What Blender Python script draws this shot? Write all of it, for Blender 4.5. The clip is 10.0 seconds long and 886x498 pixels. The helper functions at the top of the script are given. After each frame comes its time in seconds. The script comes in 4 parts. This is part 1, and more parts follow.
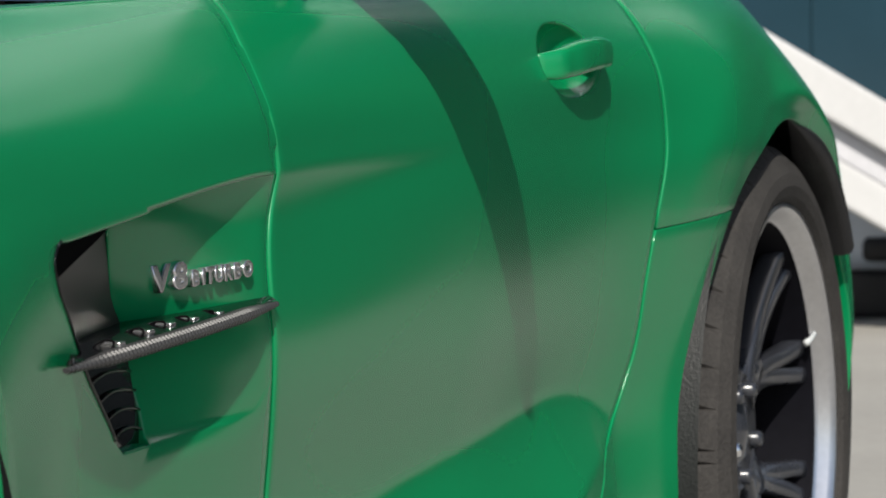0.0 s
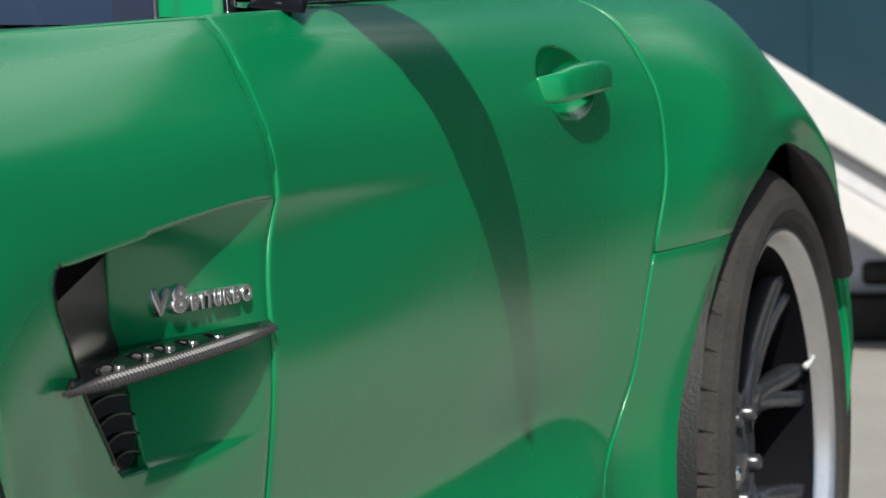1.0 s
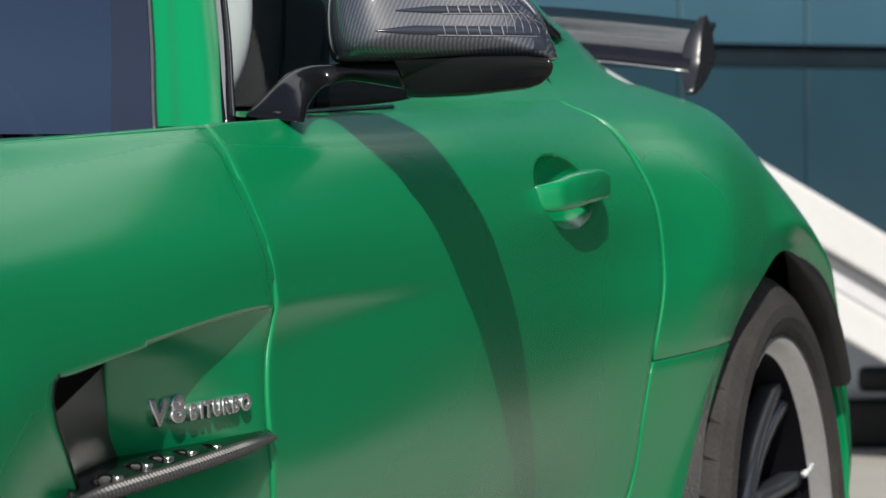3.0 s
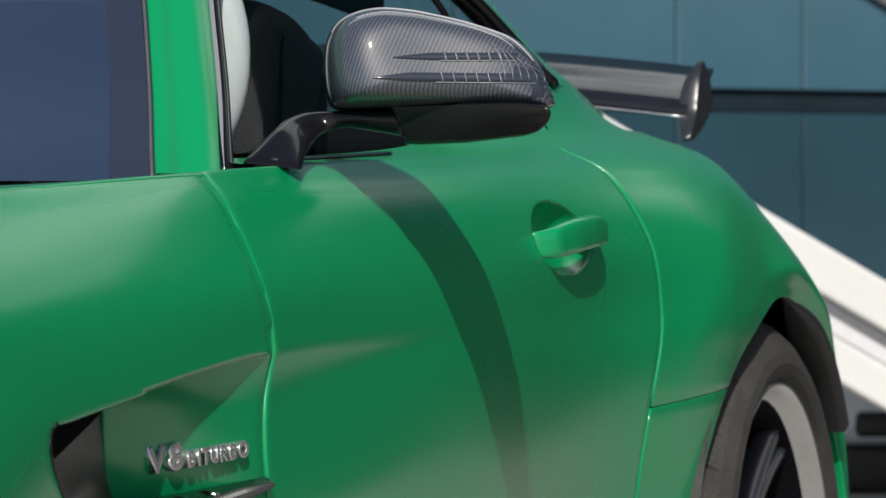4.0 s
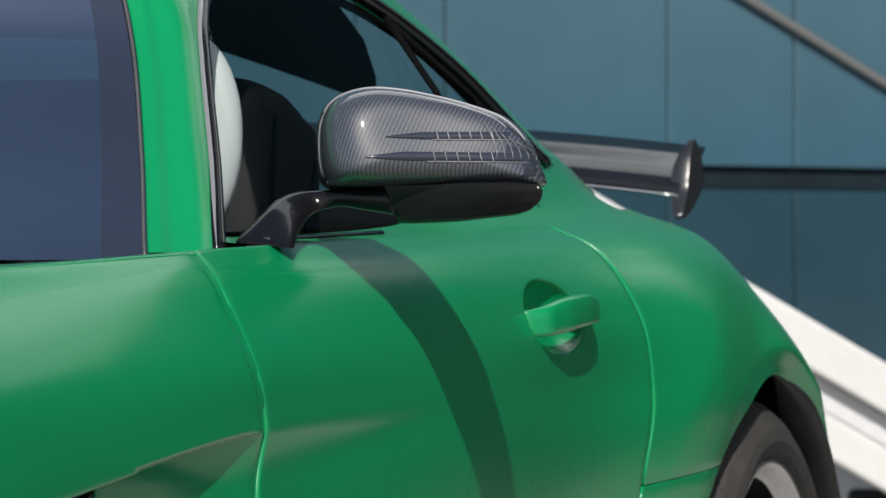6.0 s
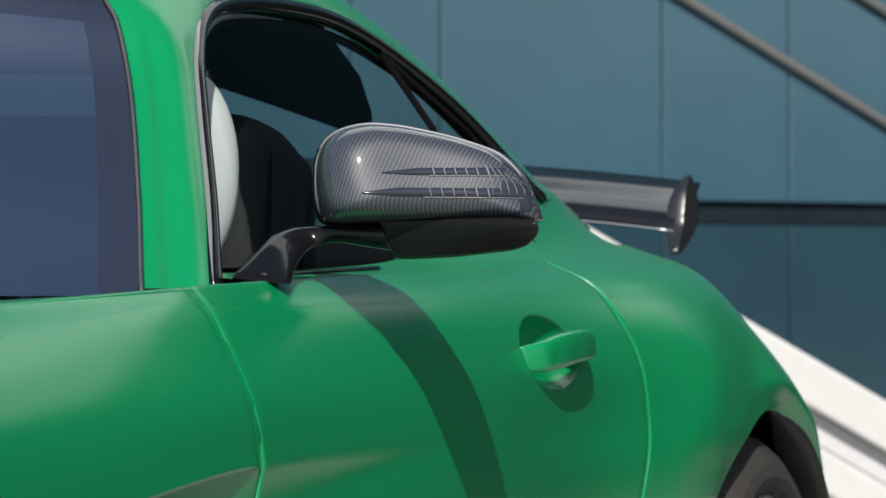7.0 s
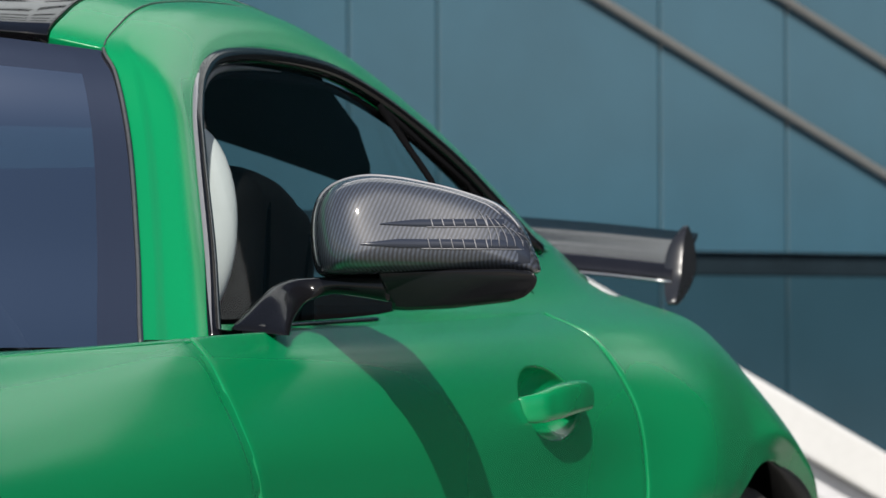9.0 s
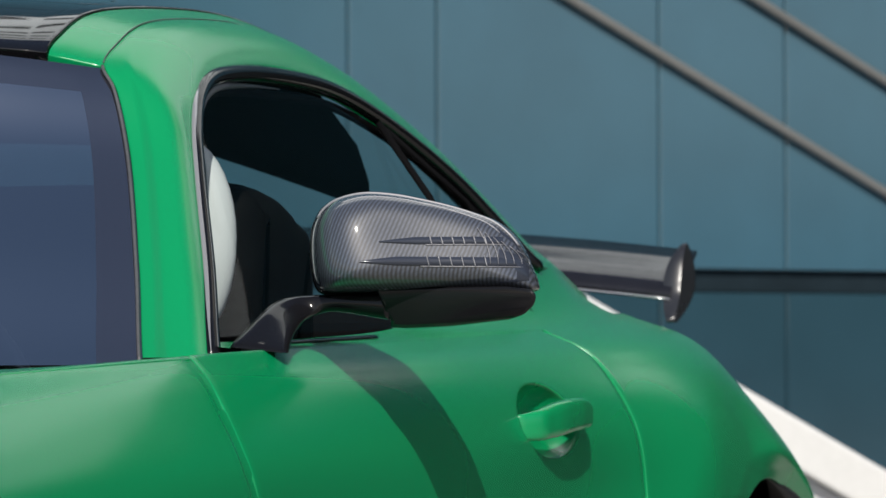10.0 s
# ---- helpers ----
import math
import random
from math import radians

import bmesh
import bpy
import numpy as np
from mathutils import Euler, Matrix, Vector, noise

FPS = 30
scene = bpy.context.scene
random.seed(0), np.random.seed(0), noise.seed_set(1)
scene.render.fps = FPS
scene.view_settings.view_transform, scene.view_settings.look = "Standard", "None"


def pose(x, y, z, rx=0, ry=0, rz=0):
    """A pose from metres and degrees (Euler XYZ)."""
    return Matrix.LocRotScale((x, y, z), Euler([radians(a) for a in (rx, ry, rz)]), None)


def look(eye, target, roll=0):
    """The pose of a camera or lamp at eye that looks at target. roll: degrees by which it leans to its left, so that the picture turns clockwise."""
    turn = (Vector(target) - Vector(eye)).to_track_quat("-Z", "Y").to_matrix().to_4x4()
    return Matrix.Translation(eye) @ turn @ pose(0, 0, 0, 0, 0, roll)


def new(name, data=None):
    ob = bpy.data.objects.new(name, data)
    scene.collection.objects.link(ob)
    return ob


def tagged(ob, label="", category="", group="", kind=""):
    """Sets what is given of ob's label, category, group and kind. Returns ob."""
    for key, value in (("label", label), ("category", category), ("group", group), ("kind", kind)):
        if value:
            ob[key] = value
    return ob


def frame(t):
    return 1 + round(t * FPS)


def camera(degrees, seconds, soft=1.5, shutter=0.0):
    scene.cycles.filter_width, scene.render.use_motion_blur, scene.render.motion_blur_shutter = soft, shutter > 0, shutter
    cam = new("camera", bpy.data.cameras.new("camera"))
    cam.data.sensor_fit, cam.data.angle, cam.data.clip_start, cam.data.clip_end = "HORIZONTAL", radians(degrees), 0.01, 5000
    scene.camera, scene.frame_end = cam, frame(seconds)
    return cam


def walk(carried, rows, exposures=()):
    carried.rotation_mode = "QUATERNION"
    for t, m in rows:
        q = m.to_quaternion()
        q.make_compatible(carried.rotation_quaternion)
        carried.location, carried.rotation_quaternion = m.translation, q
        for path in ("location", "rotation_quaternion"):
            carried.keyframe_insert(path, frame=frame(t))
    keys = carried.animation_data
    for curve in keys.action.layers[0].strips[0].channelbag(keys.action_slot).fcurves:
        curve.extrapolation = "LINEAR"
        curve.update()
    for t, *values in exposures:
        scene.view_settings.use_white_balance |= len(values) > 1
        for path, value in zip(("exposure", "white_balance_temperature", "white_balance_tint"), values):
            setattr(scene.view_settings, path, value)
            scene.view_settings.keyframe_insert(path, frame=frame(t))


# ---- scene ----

# ------------------------------------------------------------------ camera
cam = camera(12.0, 10.0)
PATH = [
    (0.0, 2.1150, -2.3000, 0.8500, 86.847, 0.000, 17.900),
    (0.5, 2.1150, -2.3003, 0.8504, 86.963, 0.025, 17.892),
    (1.0, 2.1149, -2.2998, 0.8499, 87.170, 0.047, 17.884),
    (1.5, 2.1135, -2.2982, 0.8507, 87.452, 0.053, 17.873),
    (2.0, 2.1114, -2.2967, 0.8522, 87.825, 0.062, 17.848),
    (2.5, 2.1104, -2.2956, 0.8524, 88.239, 0.073, 17.832),
    (4.0, 2.1087, -2.2956, 0.8555, 89.200, 0.063, 17.767),
    (4.5, 2.1090, -2.2959, 0.8561, 89.495, 0.062, 17.748),
    (5.0, 2.1087, -2.2967, 0.8568, 89.778, 0.056, 17.711),
    (5.5, 2.1094, -2.2982, 0.8572, 90.006, 0.068, 17.688),
    (7.0, 2.1105, -2.3066, 0.8581, 90.717, 0.127, 17.584),
    (7.5, 2.1109, -2.3097, 0.8579, 90.922, 0.159, 17.568),
    (8.0, 2.1113, -2.3119, 0.8587, 91.104, 0.171, 17.559),
    (8.5, 2.1116, -2.3122, 0.8580, 91.274, 0.189, 17.558),
    (9.0, 2.1116, -2.3128, 0.8577, 91.418, 0.206, 17.551),
    (9.5, 2.1122, -2.3137, 0.8578, 91.534, 0.210, 17.549),
    (10.0, 2.1126, -2.3143, 0.8584, 91.647, 0.204, 17.544),
]
cam.data.dof.use_dof = True
cam.data.dof.focus_distance, cam.data.dof.aperture_fstop = 3.75, 20.0
walk(cam, [(t, pose(x, y, z, rx, ry, rz)) for t, x, y, z, rx, ry, rz in PATH])

# ------------------------------------------------------------------ world and sun
SUN_WAY = Vector((-1.54, 4.6, -3.86)).normalized()   # the way the light travels
sun_elev = math.asin(-SUN_WAY.z)
sun_azim = math.atan2(-SUN_WAY.x, -SUN_WAY.y)        # clockwise from +y
world = bpy.data.worlds.new("sky")
scene.world = world
world.use_nodes = True
wn = world.node_tree
sky = wn.nodes.new("ShaderNodeTexSky")
sky.sky_type, sky.sun_disc = "NISHITA", False
sky.sun_elevation, sky.sun_rotation = sun_elev, sun_azim
sky.air_density, sky.dust_density, sky.ozone_density = 1.0, 1.2, 1.5
bg = wn.nodes["Background"]
# a pale haze that thickens towards the horizon, all round
where, split, lift, haze, veil = (wn.nodes.new("Shader" + k) for k in ("NodeTexCoord", "NodeSeparateXYZ", "NodeMapRange", "NodeMath", "NodeMix"))
lift.inputs["From Min"].default_value, lift.inputs["From Max"].default_value = 1.0, 0.0
haze.operation, haze.inputs[1].default_value = "POWER", 2.0
veil.data_type, veil.blend_type = "RGBA", "ADD"
veil.inputs["B"].default_value = (2.2, 2.35, 2.6, 1)
wn.links.new(where.outputs["Generated"], split.inputs[0])
wn.links.new(split.outputs["Z"], lift.inputs["Value"])
wn.links.new(lift.outputs[0], haze.inputs[0])
wn.links.new(haze.outputs[0], veil.inputs["Factor"])
wn.links.new(sky.outputs[0], veil.inputs["A"])
wn.links.new(veil.outputs["Result"], bg.inputs[0])
bg.inputs[1].default_value = 0.091
lamp = bpy.data.lights.new("sun", "SUN")
lamp.energy, lamp.angle, lamp.color = 5.0, radians(0.5), (1.0, 0.95, 0.87)
sun = new("sun", lamp)
sun.matrix_world = look((6, -14, 9), Vector((6, -14, 9)) + SUN_WAY)
scene.view_settings.exposure = 0.28


# ------------------------------------------------------------------ materials
def material(name, color, rough=0.5, metal=0.0, coat=0.0, spec=0.5, bump=0.0, scale=40.0, vary=0.0, stain=None, uneven=0.06):
    """Principled surface with two scales of variation."""
    m = bpy.data.materials.new(name)
    m.use_nodes = True
    t, p = m.node_tree, m.node_tree.nodes["Principled BSDF"]
    p.inputs["Base Color"].default_value = (*color, 1)
    p.inputs["Roughness"].default_value = rough
    p.inputs["Metallic"].default_value = metal
    p.inputs["Coat Weight"].default_value = coat
    p.inputs["Coat Roughness"].default_value = 0.03
    p.inputs["Specular IOR Level"].default_value = spec
    if vary or bump:
        co = t.nodes.new("ShaderNodeTexCoord")
        fine, broad = t.nodes.new("ShaderNodeTexNoise"), t.nodes.new("ShaderNodeTexNoise")
        for n, s in ((fine, scale), (broad, scale * 0.07)):
            n.inputs["Scale"].default_value, n.inputs["Detail"].default_value = s, 5
            t.links.new(co.outputs["Object"], n.inputs["Vector"])
    if vary:
        add = t.nodes.new("ShaderNodeMath")
        add.operation = "ADD"
        t.links.new(fine.outputs["Fac"], add.inputs[0])
        t.links.new(broad.outputs["Fac"], add.inputs[1])
        ramp = t.nodes.new("ShaderNodeMapRange")
        ramp.inputs["From Min"].default_value, ramp.inputs["From Max"].default_value = 0.6, 1.4
        t.links.new(add.outputs[0], ramp.inputs["Value"])
        mix = t.nodes.new("ShaderNodeMix")
        mix.data_type = "RGBA"
        other = stain or tuple(c * (1 - vary) for c in color)
        mix.inputs["A"].default_value = (*(min(1, c * (1 + vary * 0.5)) for c in color), 1)
        mix.inputs["B"].default_value = (*other, 1)
        t.links.new(ramp.outputs[0], mix.inputs["Factor"])
        t.links.new(mix.outputs["Result"], p.inputs["Base Color"])
        rr = t.nodes.new("ShaderNodeMapRange")
        rr.inputs["To Min"].default_value, rr.inputs["To Max"].default_value = max(0, rough - uneven), min(1, rough + uneven)
        t.links.new(broad.outputs["Fac"], rr.inputs["Value"])
        t.links.new(rr.outputs[0], p.inputs["Roughness"])
    if bump:
        b = t.nodes.new("ShaderNodeBump")
        b.inputs["Strength"].default_value, b.inputs["Distance"].default_value = bump, 0.01
        t.links.new(fine.outputs["Fac"], b.inputs["Height"])
        t.links.new(b.outputs[0], p.inputs["Normal"])
    return m


def carbon_material(name, pitch=0.0034, dark=0.018, light=0.070):
    """Twill-woven carbon fibre under clear lacquer: diagonal bands that step from tow to tow."""
    m = bpy.data.materials.new(name)
    m.use_nodes = True
    t, p = m.node_tree, m.node_tree.nodes["Principled BSDF"]
    co, wave = t.nodes.new("ShaderNodeTexCoord"), t.nodes.new("ShaderNodeTexWave")
    turn = t.nodes.new("ShaderNodeMapping")
    turn.inputs["Rotation"].default_value = (0, radians(-16), 0)
    wave.bands_direction = "X"
    wave.inputs["Scale"].default_value = 1 / pitch * 0.314
    wave.inputs["Distortion"].default_value, wave.inputs["Detail"].default_value = 0.25, 2
    t.links.new(co.outputs["Object"], turn.inputs["Vector"])
    t.links.new(turn.outputs[0], wave.inputs["Vector"])
    mix = t.nodes.new("ShaderNodeMix")
    mix.data_type = "RGBA"
    mix.inputs["A"].default_value, mix.inputs["B"].default_value = (dark * 0.9, dark * 0.97, dark * 1.18, 1), (light * 0.84, light * 0.96, light * 1.30, 1)
    cross, turn2, both_w = t.nodes.new("ShaderNodeTexWave"), t.nodes.new("ShaderNodeMapping"), t.nodes.new("ShaderNodeMath")
    cross.bands_direction, both_w.operation = "X", "MULTIPLY"
    turn2.inputs["Rotation"].default_value = (0, radians(-52), 0)
    cross.inputs["Scale"].default_value = 1 / (pitch * 1.1) * 0.314
    t.links.new(co.outputs["Object"], turn2.inputs["Vector"])
    t.links.new(turn2.outputs[0], cross.inputs["Vector"])
    soft_w = t.nodes.new("ShaderNodeMapRange")
    soft_w.inputs["To Min"].default_value = 0.72
    t.links.new(cross.outputs["Fac"], soft_w.inputs["Value"])
    t.links.new(wave.outputs["Fac"], both_w.inputs[0])
    t.links.new(soft_w.outputs[0], both_w.inputs[1])
    t.links.new(both_w.outputs[0], mix.inputs["Factor"])
    t.links.new(mix.outputs["Result"], p.inputs["Base Color"])
    p.inputs["Roughness"].default_value, p.inputs["Specular IOR Level"].default_value = 0.5, 0.3
    p.inputs["Coat Weight"].default_value, p.inputs["Coat Roughness"].default_value = 1.0, 0.04
    return m


def glass_material(name, tint, index=1.5):
    """A thin pane: the view through it, and what it mirrors by Fresnel."""
    m = bpy.data.materials.new(name)
    m.use_nodes = True
    t = m.node_tree
    t.nodes.remove(t.nodes["Principled BSDF"])
    out = t.nodes["Material Output"]
    see, shine, mix, fres = (t.nodes.new("ShaderNodeBsdf" + k) if k in ("Transparent", "Glossy") else t.nodes.new("Shader" + k)
                             for k in ("Transparent", "Glossy", "NodeMixShader", "NodeFresnel"))
    see.inputs["Color"].default_value = (*tint, 1)
    shine.inputs["Roughness"].default_value = 0.02
    shine.inputs["Color"].default_value = (1, 1, 1, 1)
    fres.inputs["IOR"].default_value = index
    if index > 1.03:
        t.links.new(fres.outputs[0], mix.inputs[0])
    else:
        mix.inputs[0].default_value = 0.003
    t.links.new(see.outputs[0], mix.inputs[1])
    t.links.new(shine.outputs[0], mix.inputs[2])
    t.links.new(mix.outputs[0], out.inputs["Surface"])
    return m


GREEN = material("matt_green_paint", (0.001, 0.182, 0.062), 0.22, 0.0, 0.0, 0.48, 0.0, 260, 0.012, None, 0.004)
BLACK_GLOSS = material("black_gloss_plastic", (0.005, 0.005, 0.006), 0.12, 0, 0.0, 0.20)
VENT_BLACK = material("black_vent_plastic", (0.004, 0.004, 0.005), 0.05, 0, 0.0, 0.4)
VENT_SATIN = material("satin_vent_plastic", (0.016, 0.0145, 0.014), 0.34, 0, 0.0, 0.45)
ROOF_BLACK = material("black_gloss_roof", (0.004, 0.004, 0.005), 0.05, 0, 0.0, 0.5)
BLACK_MATT = material("black_plastic", (0.007, 0.007, 0.008), 0.55, 0, 0, 0.4, 0.15, 300, 0.3)
RUBBER = material("tyre_rubber", (0.016, 0.015, 0.0145), 0.8, 0, 0, 0.2, 0.25, 220, 0.5, (0.045, 0.042, 0.039))
SEAL = material("rubber_seal", (0.060, 0.060, 0.066), 0.45, 0, 0, 0.4, 0.1, 300, 0.3)
CHROME = material("chrome", (0.75, 0.75, 0.76), 0.06, 1.0)
CAR_GREY = material("grey_car_paint", (0.40, 0.45, 0.52), 0.3, 0.0, 0.5, 0.5, 0, 300, 0.06)
SILVER = material("polished_rim", (0.60, 0.60, 0.62), 0.32, 1.0, 0, 0.5, 0.0, 120, 0.12)
DISC = material("cast_iron_disc", (0.03, 0.03, 0.032), 0.45, 0.8, 0, 0.5, 0.1, 200, 0.3)
SPOKE = material("black_rim_paint", (0.024, 0.026, 0.032), 0.28, 0, 0.5, 0.5, 0, 150, 0.2)
CARBON = carbon_material("carbon_fibre")
CAP_LINE = material("pale_edge_highlight", (0.17, 0.17, 0.185), 0.40, 0.3)
BADGE = material("brushed_chrome_lettering", (0.66, 0.66, 0.67), 0.20, 0.92)
TRIM_GREY = material("grey_gloss_trim", (0.16, 0.16, 0.175), 0.2, 0, 0.5)
BARREL = material("dull_black_barrel", (0.004, 0.004, 0.006), 0.7, 0, 0, 0.05, 0, 80, 0.3)
FIN_CARBON = material("ribbed_carbon", (0.030, 0.030, 0.031), 0.34, 0.0, 0.0, 0.25, 0, 300, 0.3)
WING = material("lacquered_dark_carbon", (0.010, 0.010, 0.013), 0.12, 0.0, 0.0, 0.40, 0.0, 500, 0.3)
PLATE = material("satin_dark_carbon", (0.018, 0.019, 0.023), 0.26, 0.0, 0.0, 0.45, 0.0, 500, 0.3)
GLASS = glass_material("window_glass", (0.84, 0.87, 0.87), 1.05)
REAR_GLASS = glass_material("rear_window_glass", (0.66, 0.72, 0.72), 1.0)
SCREEN_GLASS = glass_material("windscreen_glass", (0.34, 0.38, 0.40), 6.5)
TRIM_BLACK = material("black_window_trim", (0.004, 0.004, 0.005), 0.10, 0, 0, 0.22)
WINDOW_SEAL = material("grey_window_seal", (0.13, 0.13, 0.14), 0.45, 0, 0, 0.4)
FRIT = material("black_glass_border", (0.012, 0.012, 0.018), 0.04, 0, 0.0)
FRIT.node_tree.nodes["Principled BSDF"].inputs["IOR"].default_value = 3.3
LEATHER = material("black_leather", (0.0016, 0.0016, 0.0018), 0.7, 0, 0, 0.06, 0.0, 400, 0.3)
GREY_TRIM = material("light_grey_leather", (0.44, 0.46, 0.46), 0.6, 0, 0, 0.3, 0.01, 400, 0.05)
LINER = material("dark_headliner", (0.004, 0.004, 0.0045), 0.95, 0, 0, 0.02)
LED = material("smoked_indicator_lens", (0.022, 0.026, 0.038), 0.12, 0, 0.0, 0.4)
CONCRETE = material("pale_concrete_paving", (0.305, 0.292, 0.266), 0.85, 0, 0, 0.3, 0.2, 30, 0.15)
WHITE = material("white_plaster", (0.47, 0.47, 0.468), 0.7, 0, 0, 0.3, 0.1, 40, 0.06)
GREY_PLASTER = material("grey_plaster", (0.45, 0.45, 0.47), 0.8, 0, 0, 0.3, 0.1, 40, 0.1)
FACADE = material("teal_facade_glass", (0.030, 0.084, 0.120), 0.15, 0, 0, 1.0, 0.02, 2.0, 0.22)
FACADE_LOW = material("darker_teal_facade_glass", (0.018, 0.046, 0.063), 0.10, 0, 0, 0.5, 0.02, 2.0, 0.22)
DARK_GLASS = material("dark_office_glass", (0.008, 0.012, 0.014), 0.3, 0, 0, 0.15, 0.02, 0.6, 0.3)
DARK = material("dark_facade_joint", (0.010, 0.018, 0.024), 0.9, 0, 0, 0.08, 0.1, 60, 0.3)
PALE_PANEL = material("pale_cladding", (0.72, 0.78, 0.82), 0.6, 0, 0, 0.3, 0, 2, 0.08)
BEIGE = material("beige_handrail", (0.122, 0.122, 0.116), 0.5, 0, 0, 0.4, 0.05, 50, 0.1)


# ------------------------------------------------------------------ mesh tools
def spline(xs, ys):
    """A smooth curve through the given values."""
    xs, ys = np.asarray(xs, float), np.asarray(ys, float)
    m = np.gradient(ys, xs, axis=0)

    def at(x):
        x = np.clip(np.asarray(x, float), xs[0], xs[-1])
        i = np.clip(np.searchsorted(xs, x, side="right") - 1, 0, len(xs) - 2)
        h = xs[i + 1] - xs[i]
        s = (x - xs[i]) / h
        if ys.ndim > 1:
            h, s = h[..., None], s[..., None]
        return ((2 * s**3 - 3 * s**2 + 1) * ys[i] + (s**3 - 2 * s**2 + s) * h * m[i]
                + (-2 * s**3 + 3 * s**2) * ys[i + 1] + (s**3 - s**2) * h * m[i + 1])
    return at


def smooth(x):
    x = np.clip(x, 0, 1)
    return x * x * (3 - 2 * x)


def grid_bm(patches, flip=False, skirt=0.0, lip=0.002, middle=0.0):
    """One bmesh out of several grids of points (rows, columns, 3), welded, with a rounded edge turned inwards."""
    bm = bmesh.new()
    for P in patches:
        P = np.asarray(P, float)
        n, m = P.shape[:2]
        vs = [bm.verts.new(p) for p in P.reshape(-1, 3)]
        for i in range(n - 1):
            for j in range(m - 1):
                q = [vs[i * m + j], vs[i * m + j + 1], vs[(i + 1) * m + j + 1], vs[(i + 1) * m + j]]
                if len({tuple(round(c, 6) for c in v.co) for v in q}) > 2:
                    bm.faces.new(q[::-1] if flip else q)
    bmesh.ops.remove_doubles(bm, verts=bm.verts, dist=0.0002)
    bmesh.ops.dissolve_degenerate(bm, edges=bm.edges, dist=0.00005)
    bm.normal_update()
    away = 0.0
    for f in bm.faces:
        c = f.calc_center_median()
        away += f.normal.dot(c - Vector((0, c.y + middle, 0.5))) * f.calc_area()
    if away < 0:
        bmesh.ops.reverse_faces(bm, faces=bm.faces)
    if skirt:
        bm.normal_update()
        edges = [e for e in bm.edges if e.is_boundary]
        out = {}
        for e in edges:
            f = e.link_faces[0]
            mid = (e.verts[0].co + e.verts[1].co) / 2
            d = e.verts[1].co - e.verts[0].co
            o = d.cross(f.normal)
            if o.length < 1e-9:
                continue
            o.normalize()
            if o.dot(mid - f.calc_center_median()) < 0:
                o = -o
            for v in e.verts:
                a = out.setdefault(v, [Vector(), Vector(), v.co.copy()])
                a[0] += o
                a[1] += f.normal
        rings = [(lip * math.sin(a), lip * (1 - math.cos(a))) for a in (0.45, 0.85, 1.22, 1.5)] + [(lip, skirt)]
        made = {v: [v] for v in out}
        for go, down in rings:
            for v, (o, n, co) in out.items():
                made[v].append(bm.verts.new(co + o.normalized() * go - n.normalized() * down))
        for e in edges:
            a, b = e.verts
            if a not in made or b not in made:
                continue
            f = e.link_faces[0]
            for lo in f.loops:
                if lo.edge == e:
                    a, b = lo.link_loop_next.vert, lo.vert
            for k in range(len(rings)):
                bm.faces.new((made[a][k], made[b][k], made[b][k + 1], made[a][k + 1]))
    for f in bm.faces:
        f.smooth = True
    return bm


def part(name, bm, mat, parent=None, label="", sharp=None):
    """Links a bmesh as one mesh object under a thing or a part."""
    bm.normal_update()
    me = bpy.data.meshes.new(name)
    if sharp is not None:
        for e in bm.edges:
            if len(e.link_faces) == 2 and e.calc_face_angle(0) > radians(sharp):
                e.smooth = False
        for f in bm.faces:
            f.smooth = True
    bm.to_mesh(me)
    bm.free()
    me.materials.append(mat)
    ob = new(name, me)
    ob.shadow_terminator_geometry_offset = 0.1
    if parent:
        ob.parent = parent
    return tagged(ob, label) if label else ob


def box_bm(x0, y0, z0, x1, y1, z1, bevel=0.0, seg=2):
    bm = bmesh.new()
    bmesh.ops.create_cube(bm, size=1)
    for v in bm.verts:
        v.co = ((x0 + x1) / 2 + v.co.x * (x1 - x0), (y0 + y1) / 2 + v.co.y * (y1 - y0), (z0 + z1) / 2 + v.co.z * (z1 - z0))
    if bevel:
        bmesh.ops.bevel(bm, geom=bm.edges[:], offset=bevel, segments=seg, affect="EDGES", profile=0.5)
    return bm


def tube_bm(points, radius, sides=8, squash=1.0):
    """A round bar along points; radius a number or one for each point."""
    bm = bmesh.new()
    pts = [Vector(p) for p in points]
    rad = [radius] * len(pts) if isinstance(radius, (int, float)) else list(radius)
    rings, up = [], Vector((0.05, 0.02, 1))
    for i, p in enumerate(pts):
        d = (pts[min(i + 1, len(pts) - 1)] - pts[max(i - 1, 0)]).normalized()
        a = d.cross(up).normalized()
        b = a.cross(d).normalized()
        rings.append([bm.verts.new(p + (a * math.cos(k * math.tau / sides) + b * math.sin(k * math.tau / sides) * squash) * rad[i])
                      for k in range(sides)])
    for r, s in zip(rings, rings[1:]):
        for k in range(sides):
            bm.faces.new((r[k], r[(k + 1) % sides], s[(k + 1) % sides], s[k]))
    bm.faces.new(rings[0][::-1])
    bm.faces.new(rings[-1])
    for f in bm.faces:
        f.smooth = True
    bmesh.ops.recalc_face_normals(bm, faces=bm.faces)
    return bm


